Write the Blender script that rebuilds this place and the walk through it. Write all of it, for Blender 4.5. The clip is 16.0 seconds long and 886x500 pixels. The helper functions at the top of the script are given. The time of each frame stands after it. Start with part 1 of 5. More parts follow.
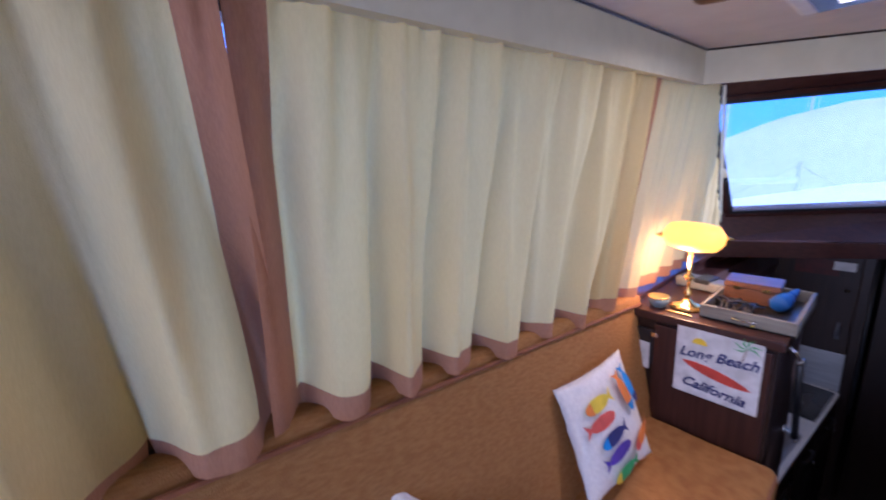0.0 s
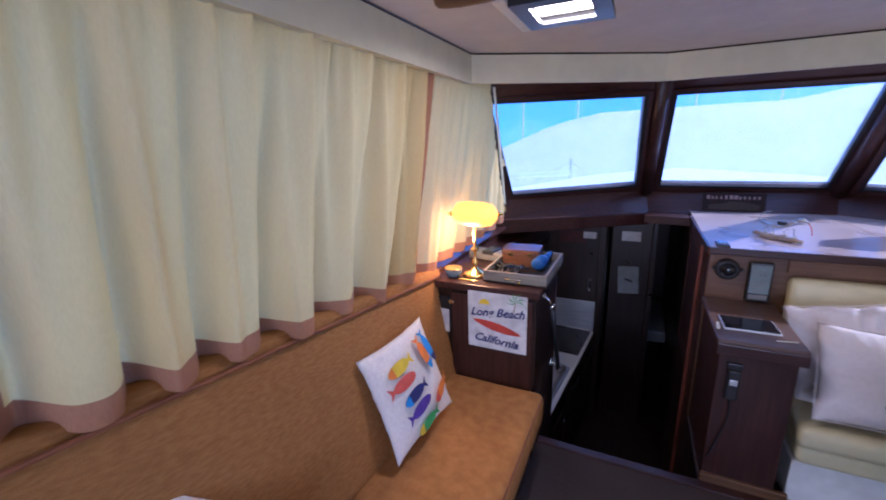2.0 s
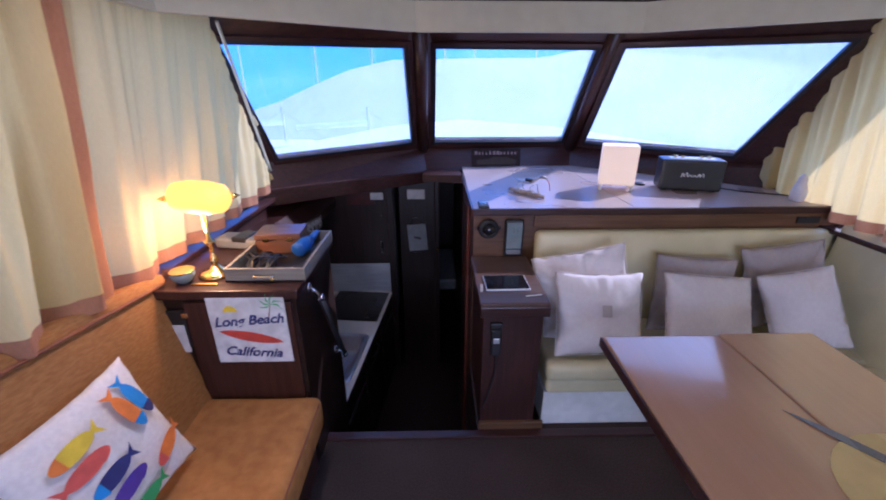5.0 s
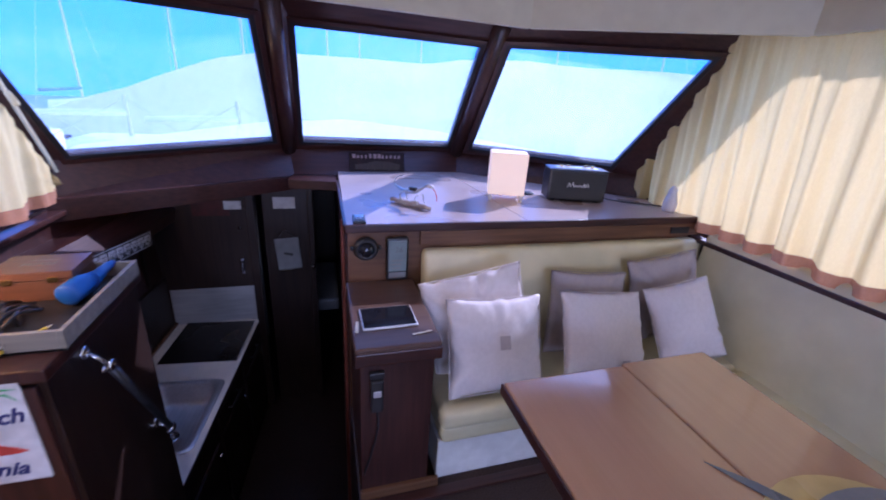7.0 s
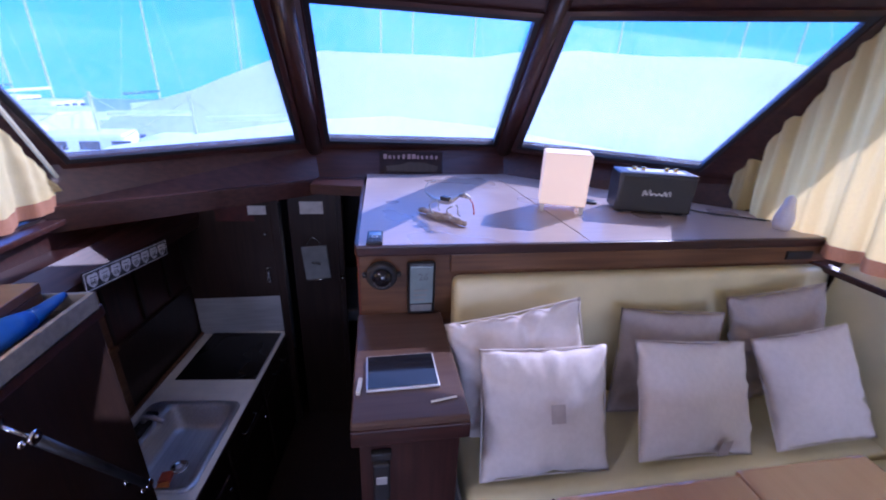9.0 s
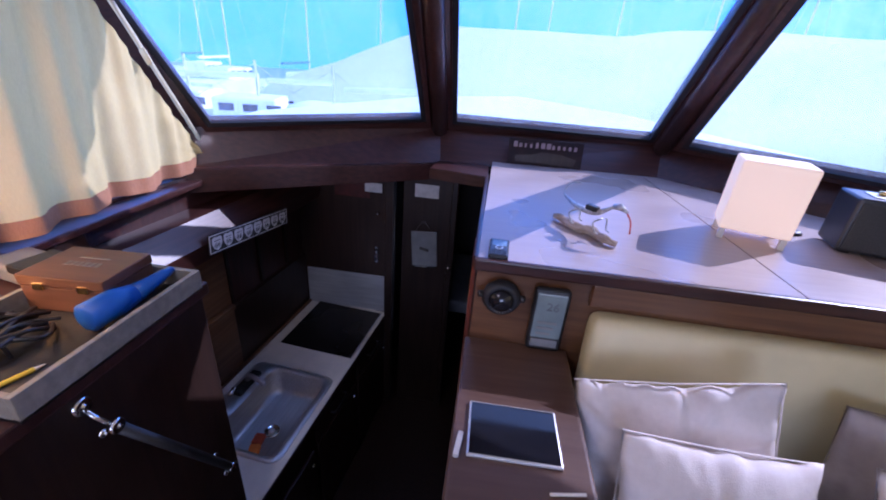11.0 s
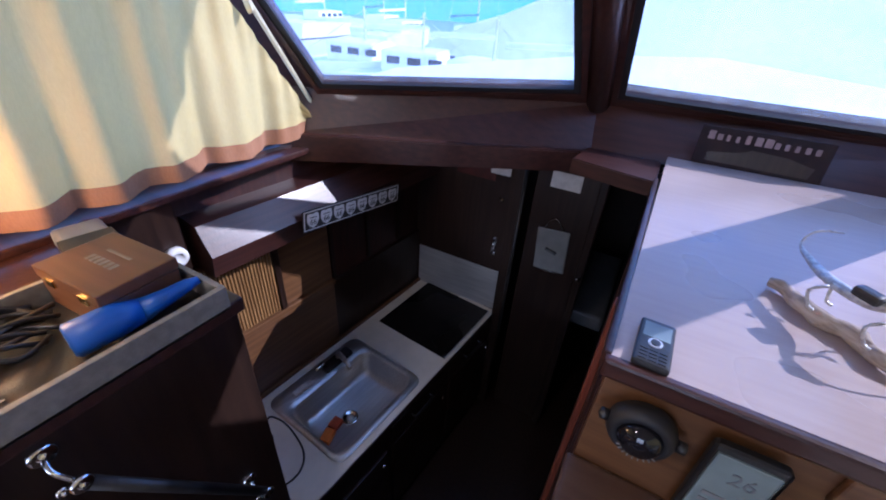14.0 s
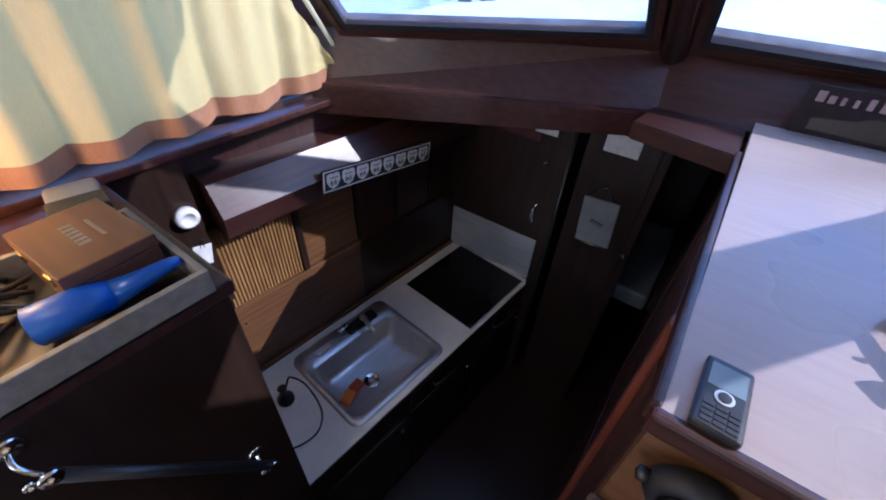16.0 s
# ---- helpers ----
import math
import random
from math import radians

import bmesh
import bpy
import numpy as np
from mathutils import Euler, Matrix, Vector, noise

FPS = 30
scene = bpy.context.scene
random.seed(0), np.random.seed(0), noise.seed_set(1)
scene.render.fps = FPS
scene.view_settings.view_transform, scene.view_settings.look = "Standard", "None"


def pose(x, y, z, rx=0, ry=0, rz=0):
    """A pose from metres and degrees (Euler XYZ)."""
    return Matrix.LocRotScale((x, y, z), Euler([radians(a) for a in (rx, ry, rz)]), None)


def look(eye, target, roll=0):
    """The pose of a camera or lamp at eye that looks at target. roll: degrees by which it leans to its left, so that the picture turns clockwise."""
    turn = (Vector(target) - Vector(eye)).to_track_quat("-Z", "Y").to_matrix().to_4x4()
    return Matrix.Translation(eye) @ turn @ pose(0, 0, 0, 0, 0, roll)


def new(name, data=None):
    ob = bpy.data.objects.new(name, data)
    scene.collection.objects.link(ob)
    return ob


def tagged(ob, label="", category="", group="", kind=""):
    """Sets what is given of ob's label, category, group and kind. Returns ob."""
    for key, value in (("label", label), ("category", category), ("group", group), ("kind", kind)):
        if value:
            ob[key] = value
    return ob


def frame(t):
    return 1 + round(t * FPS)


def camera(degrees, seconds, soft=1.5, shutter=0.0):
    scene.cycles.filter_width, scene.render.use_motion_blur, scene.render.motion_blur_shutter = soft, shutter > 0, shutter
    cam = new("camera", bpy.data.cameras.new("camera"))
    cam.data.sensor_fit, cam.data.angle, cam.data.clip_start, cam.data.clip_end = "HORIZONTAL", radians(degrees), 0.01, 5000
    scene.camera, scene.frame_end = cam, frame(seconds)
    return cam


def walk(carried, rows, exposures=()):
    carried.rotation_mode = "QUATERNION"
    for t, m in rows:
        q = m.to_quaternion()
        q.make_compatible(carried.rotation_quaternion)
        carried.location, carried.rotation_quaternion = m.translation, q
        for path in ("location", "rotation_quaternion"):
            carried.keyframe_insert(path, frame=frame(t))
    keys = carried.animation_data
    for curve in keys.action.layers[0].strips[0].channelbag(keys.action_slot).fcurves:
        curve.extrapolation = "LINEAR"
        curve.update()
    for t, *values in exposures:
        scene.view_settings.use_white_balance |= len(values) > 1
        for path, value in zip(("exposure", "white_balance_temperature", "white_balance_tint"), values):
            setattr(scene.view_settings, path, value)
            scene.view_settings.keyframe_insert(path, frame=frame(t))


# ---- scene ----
cam = camera(96.0, 16.0, soft=1.9, shutter=0.4)
PATH = [
    (0, (0.129, 0.153, 1.55), (-1.353, 1.417, 1.093), -3.0),
    (0.5, (0.225, 0.115, 1.537), (-1.081, 1.555, 1.067), -1.6),
    (1, (0.219, 0.154, 1.5), (-0.906, 1.743, 1.045), -1.2),
    (1.5, (0.228, 0.211, 1.546), (-0.743, 1.888, 1.049), -1.7),
    (2, (0.28, 0.194, 1.502), (-0.572, 1.931, 0.993), -1.8),
    (2.5, (0.313, 0.218, 1.516), (-0.363, 2.023, 0.983), -2.0),
    (3, (0.323, 0.255, 1.509), (-0.164, 2.111, 0.946), -1.9),
    (3.5, (0.334, 0.296, 1.544), (0.004, 2.166, 0.915), -1.5),
    (4, (0.374, 0.381, 1.561), (0.177, 2.242, 0.856), -1.3),
    (6.5, (0.526, 0.792, 1.499), (0.927, 2.599, 0.741), 3.2),
    (7, (0.554, 0.895, 1.493), (1.113, 2.674, 0.771), 4.0),
    (7.5, (0.576, 0.987, 1.499), (1.249, 2.73, 0.786), 3.3),
    (8, (0.607, 1.063, 1.485), (1.28, 2.803, 0.763), 3.1),
    (8.5, (0.67, 1.16, 1.476), (1.178, 2.954, 0.752), 1.9),
    (9, (0.703, 1.255, 1.465), (1.023, 3.08, 0.712), 2.6),
    (9.5, (0.728, 1.335, 1.451), (0.843, 3.172, 0.668), 4.7),
    (10, (0.711, 1.398, 1.454), (0.654, 3.224, 0.641), 4.0),
    (12.5, (0.564, 1.758, 1.412), (0.245, 3.497, 0.477), 5.8),
    (13, (0.596, 1.822, 1.408), (0.101, 3.51, 0.457), 3.6),
    (13.5, (0.602, 1.908, 1.418), (-0.072, 3.517, 0.439), 3.8),
    (14, (0.597, 1.988, 1.423), (-0.173, 3.492, 0.352), 4.1),
    (14.5, (0.607, 2.045, 1.411), (-0.212, 3.489, 0.296), 3.7),
    (15, (0.593, 2.09, 1.414), (-0.25, 3.476, 0.245), 3.3),
    (15.5, (0.575, 2.125, 1.421), (-0.276, 3.443, 0.181), 3.5),
    (16, (0.553, 2.151, 1.402), (-0.3, 3.43, 0.123), 3.5),
]
walk(cam, [(t, look(eye, target, roll)) for t, eye, target, roll in PATH], [(0, 1.62, 4950, 38), (4, 1.58, 5050, 32), (6.5, 1.7, 4850, 42), (12, 1.68, 5050, 36), (16, 1.85, 5300, 22)])

# ---- world, sun, exposure ----
SUN = Vector((1.05, 0.66, 0.86)).normalized()
world = bpy.data.worlds.new("sky")
scene.world = world
world.use_nodes = True
wn = world.node_tree
sky = wn.nodes.new("ShaderNodeTexSky")
sky.sky_type, sky.sun_disc = "NISHITA", False
sky.sun_elevation, sky.sun_rotation = math.asin(SUN.z), math.atan2(SUN.x, SUN.y)
sky.air_density, sky.dust_density, sky.ozone_density = 1.2, 0.4, 2.5
bgd = wn.nodes["Background"]
bgd.inputs["Strength"].default_value = 0.15
wn.links.new(sky.outputs[0], bgd.inputs[0])
sun = new("sun", bpy.data.lights.new("sun", "SUN"))
sun.data.energy, sun.data.angle, sun.data.color = 1.5, radians(0.5), (1.0, 0.95, 0.86)
sun.matrix_world = look(SUN * 20, (0, 0, 0))
# daylight through the open aft doorway behind the camera
door_light = new("aft_daylight", bpy.data.lights.new("aft_daylight", "AREA"))
door_light.data.shape, door_light.data.size, door_light.data.size_y, door_light.data.energy, door_light.data.color = "RECTANGLE", 1.8, 1.6, 9.5, (0.93, 0.96, 1.0)
door_light.matrix_world = look((1.0, -2.19, 1.0), (0.9, 0.5, 0.95))


# ---- materials ----
def lin(r, g, b):
    return tuple((c / 255 / 12.92 if c <= 10 else ((c / 255 + 0.055) / 1.055) ** 2.4) for c in (r, g, b)) + (1.0,)


def mat(name, a, b=None, rough=0.5, metal=0.0, scale=(20, 20, 20), bump=0.0, fine=200.0, spec=0.5, detail=4.0, vary=0.15, coat=0.0):
    """Two-scale procedural surface: colour a to b by stretched noise, darkened by a coarse stain noise, with fine bump."""
    m = bpy.data.materials.new(name)
    m.use_nodes = True
    n, l = m.node_tree.nodes, m.node_tree.links
    p = n["Principled BSDF"]
    tc = n.new("ShaderNodeTexCoord")
    mp = n.new("ShaderNodeMapping")
    mp.inputs["Scale"].default_value = scale
    l.new(tc.outputs["Object"], mp.inputs[0])
    g = n.new("ShaderNodeTexNoise")
    g.inputs["Scale"].default_value, g.inputs["Detail"].default_value = 1.0, detail
    l.new(mp.outputs[0], g.inputs["Vector"])
    mix = n.new("ShaderNodeMix")
    mix.data_type = "RGBA"
    b = b or tuple(c * 0.75 for c in a[:3]) + (1,)
    mix.inputs["A"].default_value, mix.inputs["B"].default_value = a, b
    ramp = n.new("ShaderNodeMapRange")
    ramp.inputs["From Min"].default_value, ramp.inputs["From Max"].default_value = 0.35, 0.65
    l.new(g.outputs["Fac"], ramp.inputs["Value"])
    l.new(ramp.outputs[0], mix.inputs["Factor"])
    s = n.new("ShaderNodeTexNoise")
    s.inputs["Scale"].default_value = 3.0
    l.new(tc.outputs["Object"], s.inputs["Vector"])
    hs = n.new("ShaderNodeHueSaturation")
    mr = n.new("ShaderNodeMapRange")
    mr.inputs["From Min"].default_value, mr.inputs["From Max"].default_value = 0.3, 0.7
    mr.inputs["To Min"].default_value, mr.inputs["To Max"].default_value = 1 - vary, 1 + vary
    l.new(s.outputs["Fac"], mr.inputs["Value"])
    l.new(mr.outputs[0], hs.inputs["Value"])
    l.new(mix.outputs["Result"], hs.inputs["Color"])
    l.new(hs.outputs[0], p.inputs["Base Color"])
    rr = n.new("ShaderNodeMapRange")
    rr.inputs["From Min"].default_value, rr.inputs["From Max"].default_value = 0.3, 0.7
    rr.inputs["To Min"].default_value, rr.inputs["To Max"].default_value = max(rough - 0.08, 0.02), min(rough + 0.08, 1)
    l.new(s.outputs["Fac"], rr.inputs["Value"])
    l.new(rr.outputs[0], p.inputs["Roughness"])
    p.inputs["Metallic"].default_value = metal
    p.inputs["Specular IOR Level"].default_value = spec
    p.inputs["Coat Weight"].default_value = coat
    if bump:
        f = n.new("ShaderNodeTexNoise")
        f.inputs["Scale"].default_value = fine
        l.new(tc.outputs["Object"], f.inputs["Vector"])
        bp = n.new("ShaderNodeBump")
        bp.inputs["Strength"].default_value, bp.inputs["Distance"].default_value = bump, 0.002
        l.new(f.outputs["Fac"], bp.inputs["Height"])
        l.new(bp.outputs[0], p.inputs["Normal"])
    return m


def glow(name, colour, strength):
    m = bpy.data.materials.new(name)
    m.use_nodes = True
    p = m.node_tree.nodes["Principled BSDF"]
    p.inputs["Base Color"].default_value = colour
    p.inputs["Emission Color"].default_value = colour
    p.inputs["Emission Strength"].default_value = strength
    return m


def cloth(name, a, b, trans=0.45):
    """Woven curtain cloth that lets part of the light through."""
    m = mat(name, a, b, rough=0.9, scale=(300, 300, 60), bump=0.3, fine=500, vary=0.06, spec=0.2)
    n, l = m.node_tree.nodes, m.node_tree.links
    t = n.new("ShaderNodeBsdfTranslucent")
    t.inputs["Color"].default_value = a
    mx = n.new("ShaderNodeMixShader")
    mx.inputs[0].default_value = trans
    l.new(n["Principled BSDF"].outputs[0], mx.inputs[1])
    l.new(t.outputs[0], mx.inputs[2])
    l.new(mx.outputs[0], n["Material Output"].inputs["Surface"])
    return m


def glass_mat():
    """Clear pane with a film of salt and dust that catches the sun, in blotches and running streaks."""
    m = bpy.data.materials.new("window_glass")
    m.use_nodes = True
    n, l = m.node_tree.nodes, m.node_tree.links
    tr = n.new("ShaderNodeBsdfTransparent")
    tr.inputs["Color"].default_value = (0.94, 0.96, 0.96, 1)
    gl = n.new("ShaderNodeBsdfGlossy")
    gl.inputs["Roughness"].default_value = 0.02
    mx = n.new("ShaderNodeMixShader")
    mx.inputs[0].default_value = 0.05
    l.new(tr.outputs[0], mx.inputs[1])
    l.new(gl.outputs[0], mx.inputs[2])
    dust = n.new("ShaderNodeBsdfTranslucent")
    dust.inputs["Color"].default_value = (0.9, 0.93, 0.95, 1)
    tc = n.new("ShaderNodeTexCoord")
    fac = []
    for scale, lo, hi in (((3, 3, 3), 0.03, 0.09), ((38, 38, 2.2), 0.0, 0.05)):
        mp = n.new("ShaderNodeMapping")
        mp.inputs["Scale"].default_value = scale
        l.new(tc.outputs["Object"], mp.inputs[0])
        g = n.new("ShaderNodeTexNoise")
        g.inputs["Scale"].default_value, g.inputs["Detail"].default_value = 1.0, 5.0
        l.new(mp.outputs[0], g.inputs["Vector"])
        r = n.new("ShaderNodeMapRange")
        r.inputs["From Min"].default_value, r.inputs["From Max"].default_value = 0.42, 0.72
        r.inputs["To Min"].default_value, r.inputs["To Max"].default_value = lo, hi
        l.new(g.outputs["Fac"], r.inputs["Value"])
        fac.append(r)
    add = n.new("ShaderNodeMath")
    l.new(fac[0].outputs[0], add.inputs[0])
    l.new(fac[1].outputs[0], add.inputs[1])
    out = n.new("ShaderNodeMixShader")
    l.new(add.outputs[0], out.inputs[0])
    l.new(mx.outputs[0], out.inputs[1])
    l.new(dust.outputs[0], out.inputs[2])
    l.new(out.outputs[0], n["Material Output"].inputs["Surface"])
    return m


M = {}
M["mahogany"] = mat("mahogany", (0.055, 0.020, 0.015, 1), (0.030, 0.011, 0.009, 1), 0.36, scale=(60, 60, 4), bump=0.15, fine=120, coat=0.05)
M["mahogany_y"] = mat("mahogany_lengthwise", (0.055, 0.020, 0.015, 1), (0.030, 0.011, 0.009, 1), 0.36, scale=(4, 60, 60), bump=0.15, fine=120, coat=0.05)
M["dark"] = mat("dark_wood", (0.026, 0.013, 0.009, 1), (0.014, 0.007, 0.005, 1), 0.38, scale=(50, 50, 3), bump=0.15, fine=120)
M["teak"] = mat("teak_panel", (0.15, 0.072, 0.030, 1), (0.095, 0.042, 0.018, 1), 0.4, scale=(3, 60, 60), bump=0.12, fine=120)
M["table"] = mat("table_veneer", (0.44, 0.255, 0.135, 1), (0.42, 0.24, 0.125, 1), 0.18, scale=(50, 3, 50), vary=0.05, coat=0.6)
M["dash"] = mat("dash_laminate", (0.42, 0.33, 0.29, 1), (0.39, 0.30, 0.265, 1), 0.32, scale=(6, 60, 60), vary=0.08)
M["boxtop"] = mat("box_laminate", (0.10, 0.058, 0.040, 1), (0.078, 0.042, 0.030, 1), 0.35, scale=(4, 60, 60))
M["tweed"] = mat("orange_tweed", (0.36, 0.18, 0.060, 1), (0.29, 0.135, 0.042, 1), 0.95, scale=(160, 40, 220), bump=0.6, fine=320, vary=0.07, spec=0.1)
M["velour"] = mat("orange_velour", (0.42, 0.20, 0.06, 1), (0.34, 0.15, 0.045, 1), 0.9, scale=(25, 25, 25), bump=0.4, fine=400, spec=0.1)
M["piping"] = mat("brown_piping", (0.25, 0.09, 0.035, 1), None, 0.8, bump=0.3)
M["vinyl"] = mat("cream_vinyl", (0.66, 0.60, 0.36, 1), (0.60, 0.545, 0.32, 1), 0.42, scale=(8, 8, 8), bump=0.15, fine=300, vary=0.06)
M["valance"] = mat("cream_valance", (0.66, 0.63, 0.44, 1), (0.61, 0.58, 0.40, 1), 0.75, scale=(12, 12, 12), bump=0.2, fine=400, vary=0.05)
M["ceiling"] = mat("headliner", (0.66, 0.63, 0.62, 1), (0.62, 0.59, 0.58, 1), 0.8, scale=(10, 10, 10), bump=0.2, fine=300, vary=0.04)
M["carpet"] = mat("grey_brown_carpet", (0.075, 0.055, 0.05, 1), (0.05, 0.037, 0.034, 1), 0.98, scale=(150, 150, 150), bump=0.9, fine=350, spec=0.05)
M["curtain"] = cloth("cream_curtain", (0.80, 0.62, 0.27, 1), (0.74, 0.56, 0.24, 1), 0.45)
M["hem"] = cloth("rust_hem", (0.46, 0.225, 0.12, 1), (0.40, 0.19, 0.10, 1), 0.18)
M["linen"] = mat("grey_linen", (0.70, 0.65, 0.64, 1), (0.66, 0.61, 0.60, 1), 0.95, scale=(60, 60, 60), bump=0.5, fine=420, vary=0.08, spec=0.1)
M["linen_dark"] = mat("taupe_linen", (0.42, 0.37, 0.36, 1), (0.39, 0.345, 0.335, 1), 0.95, scale=(60, 60, 60), bump=0.5, fine=420, vary=0.08, spec=0.1)
M["canvas"] = mat("white_canvas", (0.78, 0.75, 0.73, 1), (0.70, 0.67, 0.66, 1), 0.9, scale=(80, 80, 80), bump=0.4, fine=420, vary=0.04)
M["white"] = mat("white_paint", (0.78, 0.78, 0.74, 1), (0.70, 0.70, 0.66, 1), 0.5)
M["counter"] = mat("cream_counter", (0.76, 0.71, 0.62, 1), (0.70, 0.66, 0.58, 1), 0.35, scale=(15, 15, 15), vary=0.05)
M["steel"] = mat("brushed_steel", (0.66, 0.65, 0.64, 1), (0.56, 0.55, 0.54, 1), 0.38, 0.85, scale=(5, 90, 90), bump=0.05)
M["steel_sheet"] = mat("steel_sheet", (0.62, 0.62, 0.62, 1), (0.52, 0.52, 0.53, 1), 0.4, 0.6, scale=(5, 60, 60))
M["chrome"] = mat("chrome", (0.8, 0.8, 0.8, 1), (0.7, 0.7, 0.7, 1), 0.1, 1.0)
M["wire"] = mat("twisted_silver_wire", (0.62, 0.61, 0.60, 1), (0.35, 0.34, 0.34, 1), 0.42, 0.6, scale=(90, 90, 90), bump=0.5, fine=250)
M["brass"] = mat("brass", (0.85, 0.60, 0.22, 1), (0.70, 0.48, 0.16, 1), 0.18, 1.0)
M["black"] = mat("black_plastic", (0.02, 0.02, 0.022, 1), (0.014, 0.014, 0.015, 1), 0.4, bump=0.2)
M["rubber"] = mat("black_rubber", (0.015, 0.015, 0.018, 1), None, 0.6)
M["hob"] = mat("black_hob_glass", (0.008, 0.007, 0.008, 1), None, 0.3, spec=0.25)
M["grille"] = mat("speaker_grille", (0.06, 0.06, 0.058, 1), (0.035, 0.035, 0.033, 1), 0.8, scale=(250, 250, 250), bump=1.0, fine=600)
M["grey"] = mat("grey_plastic", (0.20, 0.21, 0.22, 1), (0.17, 0.18, 0.19, 1), 0.4)
M["lcd"] = mat("lcd_screen", (0.20, 0.26, 0.28, 1), (0.17, 0.22, 0.24, 1), 0.15)
M["screen"] = mat("dark_screen", (0.012, 0.012, 0.016, 1), None, 0.08)
M["blue"] = mat("blue_plastic", (0.012, 0.09, 0.36, 1), (0.01, 0.07, 0.30, 1), 0.4)
M["wicker"] = mat("ribbed_cane", (0.32, 0.17, 0.06, 1), (0.20, 0.10, 0.035, 1), 0.55, scale=(120, 120, 6), bump=0.4)
M["cigar"] = mat("cigar_box_wood", (0.13, 0.055, 0.026, 1), (0.10, 0.042, 0.02, 1), 0.35, scale=(5, 60, 60))
M["tray"] = mat("grey_tray_wood", (0.22, 0.20, 0.16, 1), (0.17, 0.15, 0.12, 1), 0.6, scale=(5, 60, 60), bump=0.2)
M["drift"] = mat("driftwood", (0.46, 0.38, 0.32, 1), (0.26, 0.20, 0.16, 1), 0.9, scale=(8, 120, 120), bump=0.8, fine=150)
M["amber"] = glow("amber_glass_shade", (1.0, 0.43, 0.04, 1), 0.75)
M["bulbshade"] = glow("lit_paper_shade", (1.0, 0.76, 0.48, 1), 0.13)
M["panel_lit"] = glow("lit_diffuser", (1.0, 0.86, 0.62, 1), 3.0)
M["sponge"] = mat("orange_sponge", (0.75, 0.20, 0.03, 1), None, 0.95, bump=0.8, fine=300)
M["sponge_red"] = mat("red_sponge", (0.50, 0.08, 0.03, 1), None, 0.95, bump=0.8, fine=300)
M["red"] = mat("red_print", (0.62, 0.07, 0.04, 1), None, 0.7)
M["navy"] = mat("navy_print", (0.03, 0.035, 0.16, 1), None, 0.7)
M["green"] = mat("green_print", (0.06, 0.40, 0.13, 1), None, 0.8)
M["yellow"] = mat("yellow_print", (0.85, 0.62, 0.03, 1), None, 0.8)
M["cyan"] = mat("blue_print", (0.03, 0.26, 0.68, 1), None, 0.8)
M["orange"] = mat("orange_print", (0.78, 0.22, 0.03, 1), None, 0.8)
M["purple"] = mat("violet_print", (0.10, 0.05, 0.35, 1), None, 0.8)
M["pink"] = mat("coral_print", (0.72, 0.12, 0.09, 1), None, 0.8)
M["paper"] = mat("white_paper", (0.72, 0.72, 0.72, 1), None, 0.8, vary=0.04)
M["lemon"] = mat("lemon_print", (0.62, 0.46, 0.16, 1), (0.56, 0.41, 0.14, 1), 0.3)
M["slate"] = mat("slate_print", (0.12, 0.14, 0.17, 1), None, 0.3)
M["print"] = mat("pale_pink_print", (0.30, 0.21, 0.21, 1), None, 0.6)
M["dim_red"] = mat("faded_red_print", (0.085, 0.014, 0.012, 1), (0.05, 0.012, 0.011, 1), 0.6)
M["poster"] = mat("matt_dark_print", (0.020, 0.015, 0.017, 1), (0.030, 0.018, 0.018, 1), 0.75, spec=0.15)
M["glass"] = glass_mat()
M["redwood"] = mat("red_edge_wood", (0.22, 0.06, 0.035, 1), (0.16, 0.042, 0.025, 1), 0.4, scale=(60, 60, 4))
M["hull"] = mat("white_gelcoat", (0.85, 0.87, 0.88, 1), (0.8, 0.82, 0.84, 1), 0.5, scale=(0.5, 0.5, 0.5), vary=0.05)
M["tarp"] = cloth("white_tarpaulin", (0.92, 0.93, 0.94, 1), (0.86, 0.88, 0.90, 1), 0.8)
M["quay"] = mat("bright_ground_sheet", (0.66, 0.66, 0.64, 1), (0.58, 0.58, 0.57, 1), 0.9, scale=(0.4, 0.4, 0.4), vary=0.1)
M["blue_sky"] = glow("blue_sky_backdrop", (0.07, 0.245, 0.66, 1), 0.75)
M["water"] = mat("harbour_water", (0.05, 0.11, 0.14, 1), (0.03, 0.08, 0.11, 1), 0.12, scale=(1, 1, 1), bump=0.5, fine=3)
M["mast"] = mat("painted_mast", (0.66, 0.68, 0.70, 1), None, 0.4)
M["blue_tarp"] = mat("blue_boat_cover", (0.05, 0.22, 0.42, 1), (0.04, 0.17, 0.34, 1), 0.7, scale=(1, 1, 1))


# ---- builders ----
def thing(name, at=(0, 0, 0), rz=0, label="", category="", group="", kind="", rx=0, ry=0):
    e = new(name)
    e.empty_display_size = 0.05
    e.matrix_basis = pose(*at, rx, ry, rz)
    return tagged(e, label, category, group, kind)


def part(name, bm, material, parent=None, label="", smooth=False):
    me = bpy.data.meshes.new(name)
    bmesh.ops.recalc_face_normals(bm, faces=bm.faces)
    bm.to_mesh(me)
    bm.free()
    for f in me.polygons:
        f.use_smooth = smooth
    mats = material if isinstance(material, (list, tuple)) else [material]
    for k in mats:
        me.materials.append(M[k])
    ob = new(name, me)
    ob.parent = parent
    return tagged(ob, label)


